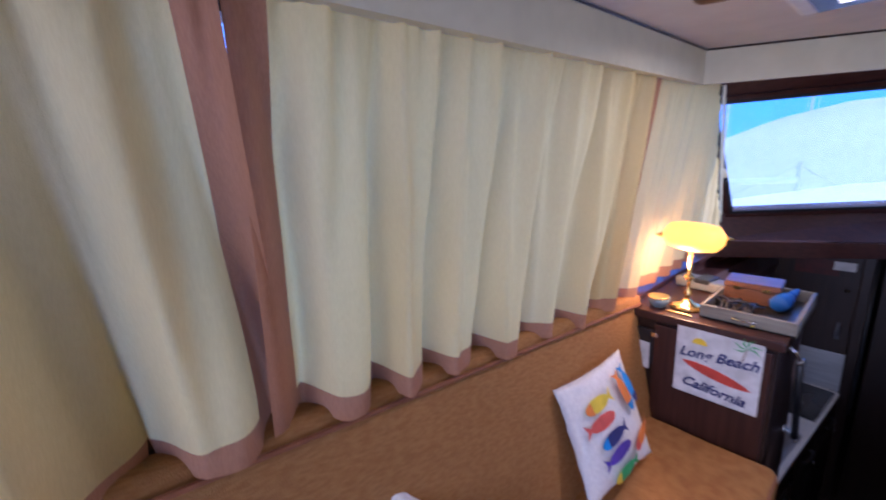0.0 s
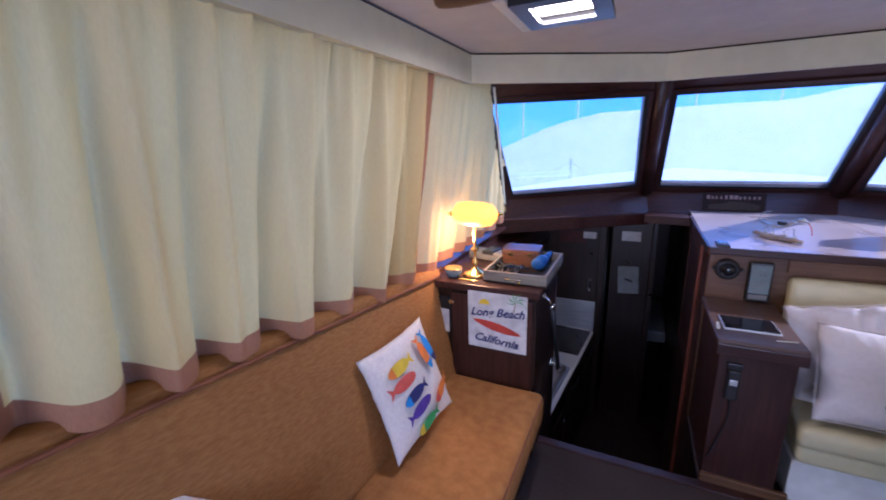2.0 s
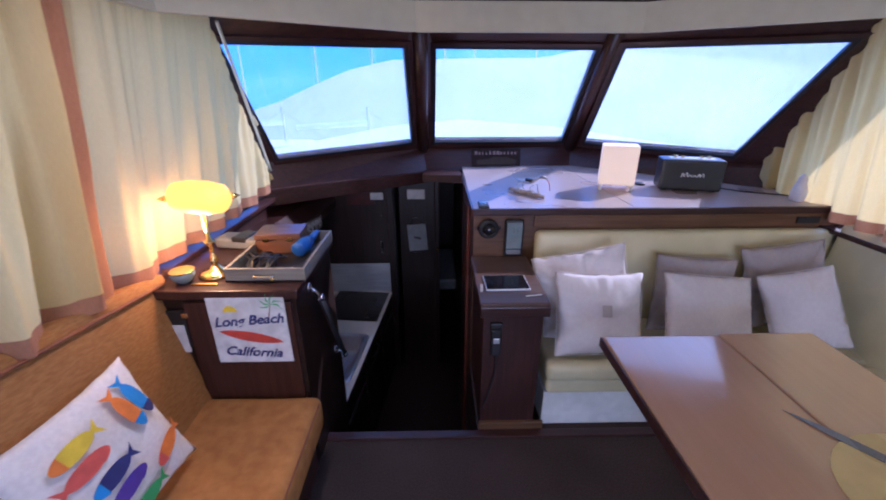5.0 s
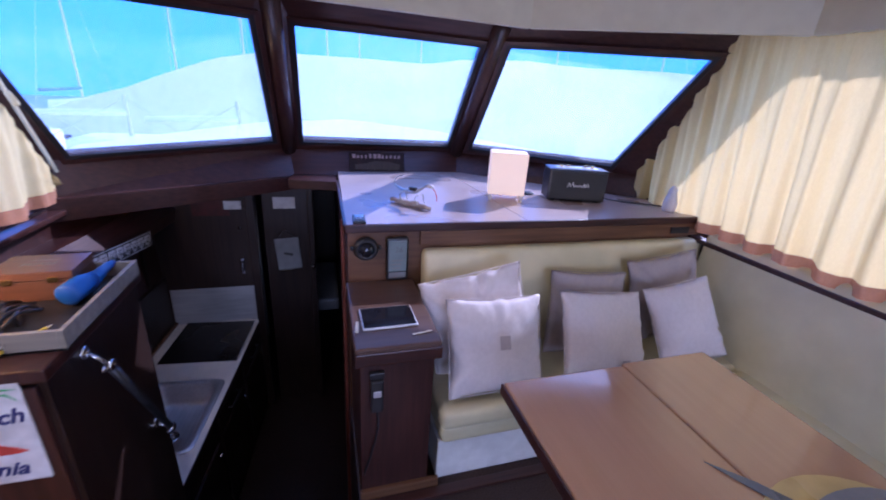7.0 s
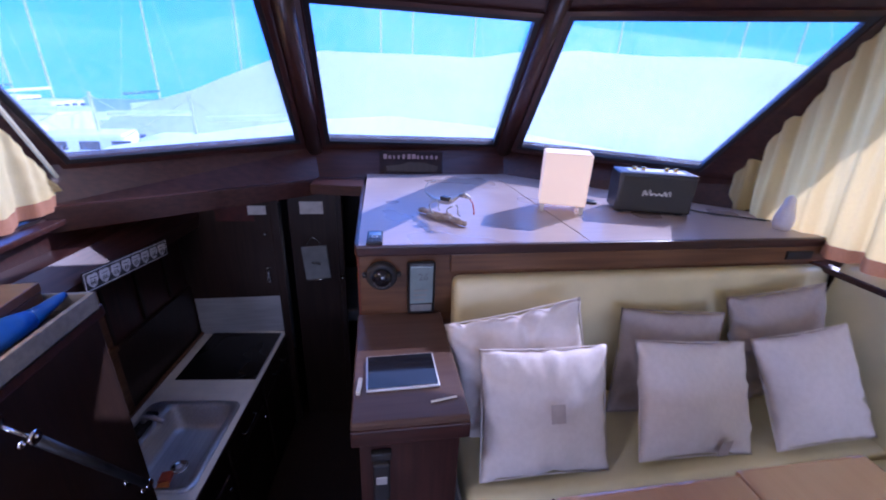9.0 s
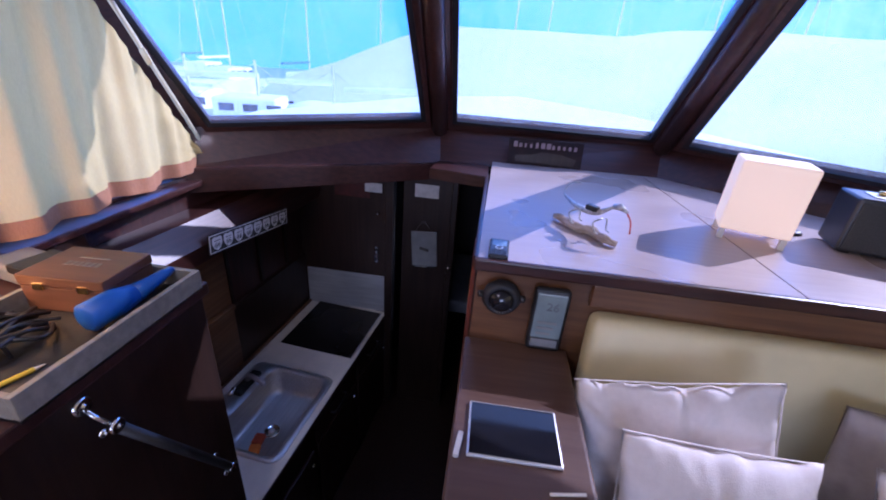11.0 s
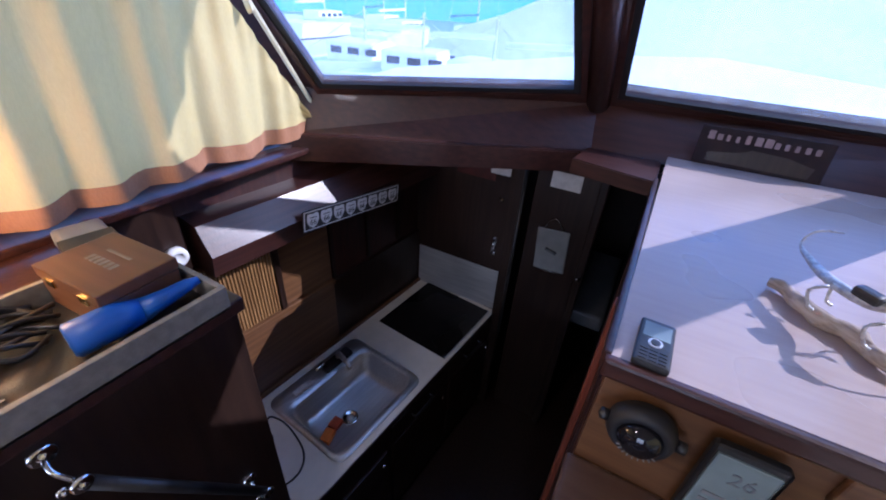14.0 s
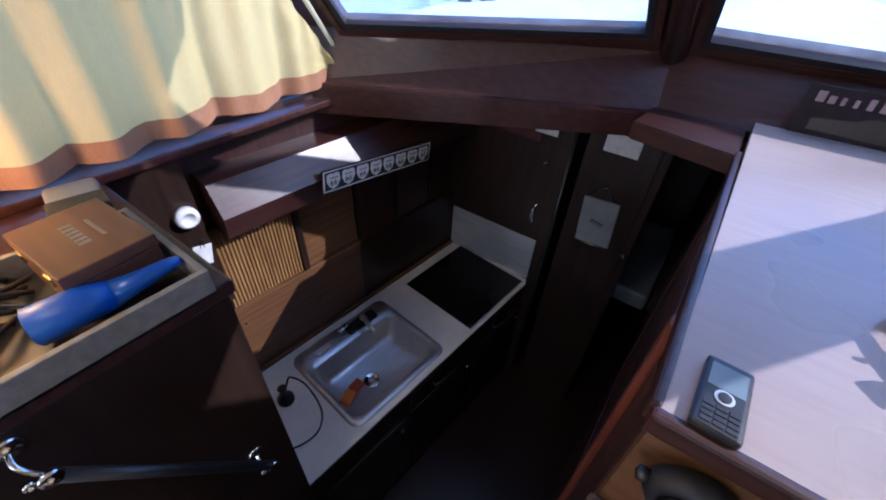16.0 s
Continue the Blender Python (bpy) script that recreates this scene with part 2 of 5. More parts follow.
def solo(name, bm, material, label, category, at=(0, 0, 0), rz=0, group="", kind="", smooth=False, rx=0, ry=0):
    ob = part(name, bm, material, None, label, smooth)
    ob.matrix_basis = pose(*at, rx, ry, rz)
    return tagged(ob, label, category, group, kind)


def box(x0, x1, y0, y1, z0, z1, bev=0.004, seg=2, bm=None):
    bm = bm or bmesh.new()
    r = bmesh.ops.create_cube(bm, size=1)
    vs = r["verts"]
    for v in vs:
        v.co = Vector(((x0 + x1) / 2 + v.co.x * (x1 - x0), (y0 + y1) / 2 + v.co.y * (y1 - y0), (z0 + z1) / 2 + v.co.z * (z1 - z0)))
    if bev:
        es = list({e for v in vs for e in v.link_edges})
        bmesh.ops.bevel(bm, geom=es, offset=bev, segments=seg, affect="EDGES", profile=0.6)
    return bm


def prism(pts, z0, z1, bev=0.0):
    """Upright prism over a plan outline."""
    bm = bmesh.new()
    lo = [bm.verts.new((x, y, z0)) for x, y in pts]
    hi = [bm.verts.new((x, y, z1)) for x, y in pts]
    n = len(pts)
    bm.faces.new(lo[::-1]), bm.faces.new(hi)
    for i in range(n):
        bm.faces.new((lo[i], lo[(i + 1) % n], hi[(i + 1) % n], hi[i]))
    if bev:
        bmesh.ops.bevel(bm, geom=list(bm.edges), offset=bev, segments=2, affect="EDGES")
    return bm


def slab(quad, depth, bev=0.0):
    """A quad thickened along its normal."""
    bm = bmesh.new()
    q = [Vector(p) for p in quad]
    n = (q[1] - q[0]).cross(q[3] - q[0]).normalized() * depth
    a = [bm.verts.new(p) for p in q]
    b = [bm.verts.new(p + n) for p in q]
    bm.faces.new(a), bm.faces.new(b[::-1])
    k = len(q)
    for i in range(k):
        bm.faces.new((a[i], b[i], b[(i + 1) % k], a[(i + 1) % k]))
    if bev:
        bmesh.ops.bevel(bm, geom=list(bm.edges), offset=bev, segments=2, affect="EDGES")
    return bm


def ring(outer, inner, depth):
    """A frame between two quads, thickened along the outer quad's normal."""
    bm = bmesh.new()
    o, i = [Vector(p) for p in outer], [Vector(p) for p in inner]
    n = (o[1] - o[0]).cross(o[3] - o[0]).normalized() * depth
    vo, vi = [bm.verts.new(p) for p in o], [bm.verts.new(p) for p in i]
    wo, wi = [bm.verts.new(p + n) for p in o], [bm.verts.new(p + n) for p in i]
    for a in range(4):
        b = (a + 1) % 4
        bm.faces.new((vo[a], vo[b], vi[b], vi[a]))
        bm.faces.new((wo[a], wi[a], wi[b], wo[b]))
        bm.faces.new((vi[a], vi[b], wi[b], wi[a]))
        bm.faces.new((vo[a], wo[a], wo[b], vo[b]))
    return bm


def grow(quad, d):
    """The quad with each side pushed outwards by d (minus: inwards) in its own plane."""
    q = [Vector(p) for p in quad]
    out = []
    for k in range(4):
        a, b, c = q[k - 1], q[k], q[(k + 1) % 4]
        out.append(b + (b - a).normalized() * d + (b - c).normalized() * d)
    return out


def cyl(r, h, seg=24, r2=None, bev=0.0, z0=0.0):
    bm = bmesh.new()
    bmesh.ops.create_cone(bm, cap_ends=True, segments=seg, radius1=r, radius2=r if r2 is None else r2, depth=h)
    bmesh.ops.translate(bm, verts=bm.verts, vec=(0, 0, h / 2 + z0))
    if bev:
        bmesh.ops.bevel(bm, geom=[e for e in bm.edges if len(e.link_faces) == 2 and any(len(f.verts) > 4 for f in e.link_faces)], offset=bev, segments=2, affect="EDGES")
    return bm


def lathe(profile, seg=28):
    bm = bmesh.new()
    rows = [[bm.verts.new((r * math.cos(2 * math.pi * k / seg), r * math.sin(2 * math.pi * k / seg), z)) for k in range(seg)] for r, z in profile]
    for a, b in zip(rows, rows[1:]):
        for k in range(seg):
            bm.faces.new((a[k], a[(k + 1) % seg], b[(k + 1) % seg], b[k]))
    bm.faces.new(rows[0][::-1]), bm.faces.new(rows[-1])
    return bm


def tube(pts, r, seg=8, bm=None):
    """A round bar along points; r may be a number or one per point."""
    bm = bm or bmesh.new()
    p = [Vector(q) for q in pts]
    rs = r if isinstance(r, (list, tuple)) else [r] * len(p)
    rows = []
    for i, q in enumerate(p):
        t = (p[min(i + 1, len(p) - 1)] - p[max(i - 1, 0)]).normalized()
        u = t.cross(Vector((0, 0, 1)) if abs(t.z) < 0.9 else Vector((1, 0, 0))).normalized()
        w = t.cross(u)
        rows.append([bm.verts.new(q + (u * math.cos(2 * math.pi * k / seg) + w * math.sin(2 * math.pi * k / seg)) * rs[i]) for k in range(seg)])
    for a, b in zip(rows, rows[1:]):
        for k in range(seg):
            bm.faces.new((a[k], a[(k + 1) % seg], b[(k + 1) % seg], b[k]))
    bm.faces.new(rows[0][::-1]), bm.faces.new(rows[-1])
    return bm


def arc(pts, n=8):
    """Smooth curve through points (Catmull-Rom)."""
    p = [Vector(q) for q in pts]
    p = [2 * p[0] - p[1]] + p + [2 * p[-1] - p[-2]]
    out = []
    for i in range(1, len(p) - 2):
        for k in range(n):
            t = k / n
            out.append(0.5 * (2 * p[i] + (p[i + 1] - p[i - 1]) * t + (2 * p[i - 1] - 5 * p[i] + 4 * p[i + 1] - p[i + 2]) * t * t + (3 * p[i] - p[i - 1] - 3 * p[i + 1] + p[i + 2]) * t ** 3))
    return out + [p[-2]]


def pad(w, d, h, r=0.04, puff=0.015):
    """Upholstered block with rounded edges and a softly domed top, base at z = 0."""
    bm = box(-w / 2, w / 2, -d / 2, d / 2, 0, h, r, 4)
    bmesh.ops.subdivide_edges(bm, edges=[e for e in bm.edges if e.calc_length() > 0.12], cuts=10, use_grid_fill=True)
    for v in bm.verts:
        a, b = 2 * v.co.x / w, 2 * v.co.y / d
        v.co.z += puff * (1 - a * a) * (1 - b * b) * (v.co.z / h)
        v.co.z += 0.004 * noise.noise(v.co * 6) * (v.co.z / h)
    return bm


def scatter_pillow(w, h, t, seed=0, n=32, crumple=1.0):
    """A loose cushion standing in its own x-z plane, centre at the origin, with pinched corners, drawn seams and creases."""
    bm = bmesh.new()
    for s in (1, -1):
        g = []
        for i in range(n + 1):
            row = []
            for j in range(n + 1):
                u, v = 2 * i / n - 1, 2 * j / n - 1
                k = max(0.0, (1 - u * u) * (1 - v * v)) ** 0.5
                x = u * w / 2 * (1 - 0.075 * (1 - v * v) * abs(u))
                z = v * h / 2 * (1 - 0.075 * (1 - u * u) * abs(v))
                x += 0.006 * crumple * abs(u) * noise.noise(Vector((v * 5, seed, 2)))
                z += 0.006 * crumple * abs(v) * noise.noise(Vector((u * 5, seed, 4)))
                q = Vector((x * 7, z * 7, seed * 3.7 + s))
                r = max(abs(u), abs(v))
                ang = math.atan2(v, u)
                crease = 0.011 * r * r * min(1, 4 * k) * noise.noise(Vector((math.cos(ang) * 6, math.sin(ang) * 6, seed * 1.3 + s)))
                crease += 0.010 * k * (abs(noise.noise(q * 1.7)) - 0.25)
                y = -s * (t / 2 * k * (1 + 0.30 * noise.noise(q * 0.8)) + crumple * crease)
                row.append(bm.verts.new((x, y, z)))
            g.append(row)
        for i in range(n):
            for j in range(n):
                f = (g[i][j], g[i + 1][j], g[i + 1][j + 1], g[i][j + 1])
                bm.faces.new(f if s > 0 else f[::-1])
    bmesh.ops.remove_doubles(bm, verts=bm.verts, dist=0.0006)
    return bm


def lettering(name, text, size, material, parent, m, depth=0.001, label="", slant=0.0, weight=0.0):
    c = bpy.data.curves.new(name, "FONT")
    c.body, c.size, c.align_x, c.align_y, c.extrude, c.resolution_u = text, size, "CENTER", "CENTER", depth, 3
    c.shear, c.offset = slant, weight
    t = bpy.data.objects.new(name, c)
    scene.collection.objects.link(t)
    bpy.context.view_layer.update()
    me = bpy.data.meshes.new_from_object(t.evaluated_get(bpy.context.evaluated_depsgraph_get()))
    bpy.data.objects.remove(t)
    me.materials.clear()
    me.materials.append(M[material])
    ob = new(name, me)
    ob.parent = parent
    ob.matrix_basis = m
    return tagged(ob, label)


def flat(outline, depth=0.002):
    """A thin cut-out in its own x-z plane, facing minus y."""
    bm = bmesh.new()
    a = [bm.verts.new((x, -depth, z)) for x, z in outline]
    b = [bm.verts.new((x, 0, z)) for x, z in outline]
    bm.faces.new(a), bm.faces.new(b[::-1])
    for i in range(len(a)):
        j = (i + 1) % len(a)
        bm.faces.new((a[i], b[i], b[j], a[j]))
    return bm


# ---- shell: floors, walls, ceiling ----
PORT, STAR, AFT = -0.74, 2.60, -2.2
solo("floor", prism([(PORT, AFT), (STAR, AFT), (STAR, 2.52), (0.64, 2.52), (0.64, 1.99), (-0.06, 1.97), (PORT, 1.97)], -0.06, 0.0), "carpet", "grey-brown carpeted saloon floor", "floor", kind="structure")
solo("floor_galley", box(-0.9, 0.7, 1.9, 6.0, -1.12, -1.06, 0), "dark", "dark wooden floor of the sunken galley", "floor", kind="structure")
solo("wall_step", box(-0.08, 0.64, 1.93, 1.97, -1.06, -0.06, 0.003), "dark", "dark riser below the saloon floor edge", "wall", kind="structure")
solo("trim_step", box(-0.08, 1.9, 1.955, 2.0, -0.03, 0.012, 0.005), "mahogany_y", "wooden nosing along the floor edge", "trim", kind="structure")
solo("ceiling", prism([(PORT - 0.05, AFT), (STAR + 0.05, AFT), (STAR + 0.05, 2.9), (1.6, 3.25), (0.3, 3.25), (PORT - 0.05, 2.9)], 1.905, 1.96), "ceiling", "pale grey padded headliner", "ceiling", kind="structure")
bm = bmesh.new()
for x0, x1, z0, z1 in ((PORT - 0.05, 0.05, -0.06, 2.0), (1.95, STAR + 0.05, -0.06, 2.0), (0.05, 1.95, 1.85, 2.0), (0.05, 1.95, -0.06, 0.1)):
    box(x0, x1, AFT - 0.06, AFT, z0, z1, 0, bm=bm)
solo("wall_aft", bm, "mahogany", "dark wooden aft bulkhead with an open doorway", "wall", kind="structure")


def side_wall(name, x0, x1, holes, z0=-0.06):
    """A side wall along y with window openings, built of solid blocks."""
    bm = bmesh.new()
    ys = sorted({AFT, 3.4, *[v for hole in holes for v in hole]})
    for a, b in zip(ys, ys[1:]):
        if any(abs(h[0] - a) < 1e-6 for h in holes):
            box(x0, x1, a, b, z0, 0.93, 0, bm=bm)
            box(x0, x1, a, b, 1.80, 2.0, 0, bm=bm)
        else:
            box(x0, x1, a, b, z0, 0.93 if a > 2.7 else 2.0, 0, bm=bm)
    for v in bm.verts:
        v.co.x += LEAN_IN * (v.co.z - 0.9) * (1 if x0 < 0 else -1) if v.co.z > 0.9 else 0
    return bm


LEAN_IN = 0.10
P_HOLES = [(-1.6, -0.05), (0.15, 1.55), (1.75, 2.75)]
S_HOLES = [(-1.6, -0.05), (0.15, 1.45), (1.65, 2.75)]
solo("wall_port", side_wall("p", PORT - 0.06, PORT, P_HOLES, -1.16), "mahogany_y", "dark mahogany side wall with window openings", "wall", kind="structure")
solo("wall_starboard", side_wall("s", STAR, STAR + 0.06, S_HOLES, -1.16), "mahogany_y", "dark mahogany side wall with window openings", "wall", kind="structure")
for side, holes in ((PORT - 0.03, P_HOLES), (STAR + 0.03, S_HOLES)):
    for a, b in holes:
        w = solo("side_window", box(side - 0.003, side + 0.003, a, b, 0.93, 1.80, 0), "glass", "clear side window pane behind the curtain", "window", kind="structure")
        w.visible_shadow = False
        w.data.transform(Matrix.Translation((-side, 0, -0.9)))
        w.data.transform(Matrix(((1, 0, LEAN_IN if side < 0 else -LEAN_IN, 0), (0, 1, 0, 0), (0, 0, 1, 0), (0, 0, 0, 1))))
        w.location = (side, 0, 0.9)

# windscreen: three raked windows between posts (lower corners, then upper)
WIN = [
    ((-0.583, 3.182, 1.115), (0.271, 3.642, 1.157), (0.282, 3.003, 1.757), (-0.599, 2.696, 1.752)),
    ((0.426, 3.716, 1.151), (1.455, 3.807, 1.141), (1.395, 3.120, 1.757), (0.441, 3.137, 1.767)),
    ((1.580, 3.681, 1.146), (2.325, 3.061, 1.138), (2.366, 2.546, 1.746), (1.513, 3.031, 1.758)),
]
POSTS = [((-0.72, 3.11, 1.12), (-0.70, 2.65, 1.76)), ((0.345, 3.695, 1.15), (0.36, 3.075, 1.757)), ((1.518, 3.765, 1.145), (1.455, 3.085, 1.757)), ((2.62, 2.83, 1.13), (2.62, 2.40, 1.75))]


def along(p, z):
    a, b = Vector(p[0]), Vector(p[1])
    return a + (b - a) * ((z - a.z) / (b.z - a.z))


LOW = [(-0.72, 3.06, 0.93), (0.375, 3.645, 0.94), (1.50, 3.70, 0.955), (2.62, 2.78, 0.955)]
for k in range(3):
    wl, wr = POSTS[k], POSTS[k + 1]
    outer = (along(wl, 1.09), along(wr, 1.09), along(wr, 1.91), along(wl, 1.91))
    solo("wall_windscreen_%d" % (k + 1), ring(outer, WIN[k], -0.05), "mahogany_y", "dark mahogany windscreen frame", "wall", kind="structure")
    fr = thing("window_%d" % (k + 1), label="raked windscreen pane in a black gasket", category="window", kind="structure")
    part("gasket", ring(grow(WIN[k], 0.014), grow(WIN[k], -0.012), 0.012), "rubber", fr)
    part("moulding", ring(grow(WIN[k], 0.034), grow(WIN[k], 0.012), 0.016), "mahogany_y", fr)
    gq = [Vector(p) for p in WIN[k]]
    gp = part("pane", slab(grow(gq, 0.004), -0.004), "glass", fr)
    gp.location = ((gq[1] - gq[0]).cross(gq[3] - gq[0])).normalized() * -0.02
    gp.visible_shadow = False
    solo("wall_sill_%d" % (k + 1), slab((LOW[k], LOW[k + 1], along(wr, 1.10), along(wl, 1.10)), -0.04), "mahogany_y", "sloping mahogany panel below the windscreen", "wall", kind="structure")
for k in (1, 2):
    a, b = along(POSTS[k], 1.10), along(POSTS[k], 1.84)
    solo("trim_post", tube([a, b], 0.045, 12), "mahogany", "rounded mahogany windscreen post", "trim", kind="structure", smooth=True)

# cream valance round the ceiling
VAL = [(-0.455, AFT), (-0.455, 2.05), (0.36, 2.57), (1.40, 2.60), (2.24, 2.07), (2.30, AFT)]
for a, b in zip(VAL, VAL[1:]):
    solo("trim_valance", slab(((*a, 1.775), (*b, 1.775), (*b, 1.906), (*a, 1.906)), -0.03), "valance", "cream upholstered valance under the headliner", "trim", kind="structure")
for a, b in zip(VAL, VAL[1:]):
    solo("trim_cord", tube([(*a, 1.900), (*b, 1.900)], 0.004, 6), "dark", "thin dark cord along the headliner", "trim", kind="structure")


# ---- curtains ----
def drape(length, top, bottom, folds, amp, seed, edge=(True, True), lean=-0.15, taper=0.0, skew=0.0, room=-1):
    """A curtain hanging in its own x-z plane: fine gathers at the top that run together into broad lobes at the hem.
    Material 1 is the hem and the edge bands; top and bottom may be functions of the share of the length;
    lean: how far it leans per metre of height; room: the side of the room along y."""
    bm = bmesh.new()
    nx, nz, hem = max(24, int(length / 0.008)), 34, 0.055
    rows = []
    rnd = random.Random(seed)
    ph, ph2 = rnd.random() * 6, rnd.random() * 6
    for i in range(nx + 1):
        s = i / nx
        d = s * length
        b = bottom(s) if callable(bottom) else bottom
        tp = top(s) if callable(top) else top
        big = 0.7 + 0.9 * abs(noise.noise(Vector((d * 2.6, 7.3, seed))))
        b += 0.020 * noise.noise(Vector((d * 5, 1.7, seed)))
        col = []
        for j in range(nz + 1):
            v = j / nz
            z = (tp + (b + hem - tp) * v / (1 - 3 / nz)) if j <= nz - 3 else (b + hem - hem * (j - (nz - 3)) / 3)
            f = 2 * math.pi * (folds * s + 0.55 * noise.noise(Vector((d * 2.2, v * 0.7, seed)))) + ph
            g = 2 * math.pi * (folds * 2.35 * s + 0.35 * noise.noise(Vector((d * 3.1, v * 0.9, seed + 9)))) + ph2
            h = 2 * math.pi * (folds * 4.6 * s + 0.5 * noise.noise(Vector((d * 4, 3, seed))))
            a = amp * (0.12 + 0.88 * v ** 0.8) * big * (1 - 0.55 * taper * max(0, s - 0.55) / 0.45)
            y = a * (2.0 * abs(math.sin(f / 2)) - 1.2) + 0.30 * amp * math.sin(g) * (0.35 + 1.3 * v * (1 - v)) + 0.11 * amp * math.sin(h) * max(0, 1 - v / 0.55) ** 1.5
            y += 0.005 * noise.noise(Vector((d * 13, v * 5, seed)))
            y = room * max(-0.09, min(0.095, y))
            col.append(bm.verts.new((d + 0.20 * a * math.cos(f) - skew * s * max(0, z - 1.15), y + lean * (1 - taper * max(0, s - 0.3) / 0.7) * (z - 0.9), z)))
        rows.append(col)
    band = 0.055 / length
    for i in range(nx):
        for j in range(nz):
            f = bm.faces.new((rows[i][j], rows[i + 1][j], rows[i + 1][j + 1], rows[i][j + 1]))
            s = (i + 0.5) / nx
            f.material_index = 1 if j >= nz - 3 or (edge[0] and s < band) or (edge[1] and s > 1 - band) else 0
    return bm


def curtain(at, rz, *a, label="cream curtain with a rust-coloured hem, drawn closed", **k):
    return solo("curtain", drape(*a, **k), ["curtain", "hem"], label, "curtain", at=at, rz=rz, group="side window curtains", smooth=True)


curtain((-0.622, -2.1, 0), 90, 2.455, 1.82, lambda s: 1.05, 12, 0.074, 1, skew=0.06)
curtain((-0.622, 0.325, 0), 90, 1.40, 1.82, lambda s: 1.05 - 0.15 * s, 7, 0.074, 2)
curtain((-0.625, 1.665, 0), 90, 1.49, lambda s: 1.83 - max(0, s - 0.58) * 2.0, lambda s: 0.895 + 0.03 * s, 8, 0.034, 3, edge=(True, False), taper=0.75, label="cream curtain cut on a slant along the windscreen frame")
curtain((2.475, -0.9, 0), 90, 2.0, 1.83, 0.885, 13, 0.045, 4, edge=(False, True), lean=0.15, room=1)
curtain((2.475, 1.12, 0), 90, 1.98, lambda s: 1.83 - max(0, s - 0.72) * 2.75, lambda s: 0.885 + 0.02 * s, 13, 0.045, 5, edge=(False, False), room=1, lean=0.15, taper=0.6, label="sunlit cream curtain cut on a slant along the windscreen frame")
for x, t in ((-0.66, 3.22), (2.53, 3.12)):
    k = 1 if x < 0 else -1
    b0 = (x + k * 0.13, t - 0.62, 1.82)
    solo("curtain_rail", tube([b0, (x + k * 0.02, t, 0.97)], 0.008, 8), "valance", "thin slanted curtain cord beside the windscreen", "curtain rail")
solo("shade_pull", box(-0.012, 0.012, -0.004, 0.004, -0.035, 0.02, 0.006), "valance", "small cream curtain tab", "curtain tab", at=(-0.57, 2.90, 1.38), ry=-25)

# ledges under the side curtains
solo("trim_ledge_port", box(PORT, -0.60, 1.86, 3.15, 0.86, 0.885, 0.006), "mahogany_y", "narrow wooden ledge under the curtains", "trim", kind="structure")
solo("trim_ledge_starboard", box(2.47, STAR, AFT, 2.9, 0.84, 0.865, 0.006), "mahogany_y", "narrow wooden ledge under the curtains", "trim", kind="structure")


# ---- settee on the port side ----
def settee():
    e = thing("settee", (-0.30, 0.2, 0), label="orange-brown tweed settee along the curtained wall", category="sofa")
    part("plinth", box(-0.26, 0.22, -1.9, 1.62, 0.0, 0.24, 0.006), "mahogany_y", e)
    s = part("seat", pad(0.54, 2.0, 0.15, 0.045, 0.012), "velour", e, "orange velour seat cushion", True)
    s.location = (0.005, 0.64, 0.235)
    s = part("seat", pad(0.54, 1.5, 0.15, 0.045, 0.012), "velour", e, "orange velour seat cushion", True)
    s.location = (0.005, -1.12, 0.235)
    b = part("backrest", pad(0.62, 2.1, 0.10, 0.035, 0.012), "tweed", e, "coarse orange tweed backrest", True)
    b.matrix_basis = pose(-0.325, 0.66, 0.69, -6, 0, 0) @ pose(0, 0, 0, 0, 78, 0)
    b = part("backrest", pad(0.62, 1.5, 0.10, 0.035, 0.012), "tweed", e, "coarse orange tweed backrest", True)
    b.matrix_basis = pose(-0.325, -1.14, 0.80, -2, 0, 0) @ pose(0, 0, 0, 0, 78, 0)
    part("piping", tube([(-0.268, -0.38, 1.085), (-0.268, 1.68, 0.872)], 0.006, 8), "piping", e)
    part("shelf", slab(((-0.44, -1.9, 1.10), (-0.30, -1.9, 1.10), (-0.30, -0.38, 1.095), (-0.44, -0.38, 1.095)), -0.03), "tweed", e)
    part("shelf", slab(((-0.44, -0.38, 1.095), (-0.30, -0.38, 1.095), (-0.30, 1.70, 0.875), (-0.44, 1.70, 0.875)), -0.03), "tweed", e)
    part("piping", tube([(0.268, -1.88, 0.368), (0.268, 1.60, 0.368)], 0.005, 8), "piping", e)
    return e


settee()


def fish(scale, body, tail):
    """Outlines of a printed fish: body halves and tail, in x-z."""
    top = [(math.cos(a) * 0.062 * scale, math.sin(a) * 0.024 * scale) for a in [math.pi * k / 10 for k in range(21)]]
    tl = [(0.052 * scale, 0), (0.085 * scale, 0.026 * scale), (0.075 * scale, 0), (0.085 * scale, -0.026 * scale)]
    head = [(math.cos(a) * 0.064 * scale, math.sin(a) * 0.025 * scale) for a in [math.pi * (0.66 + 0.68 * k / 10) for k in range(11)]]
    return top, tl, head


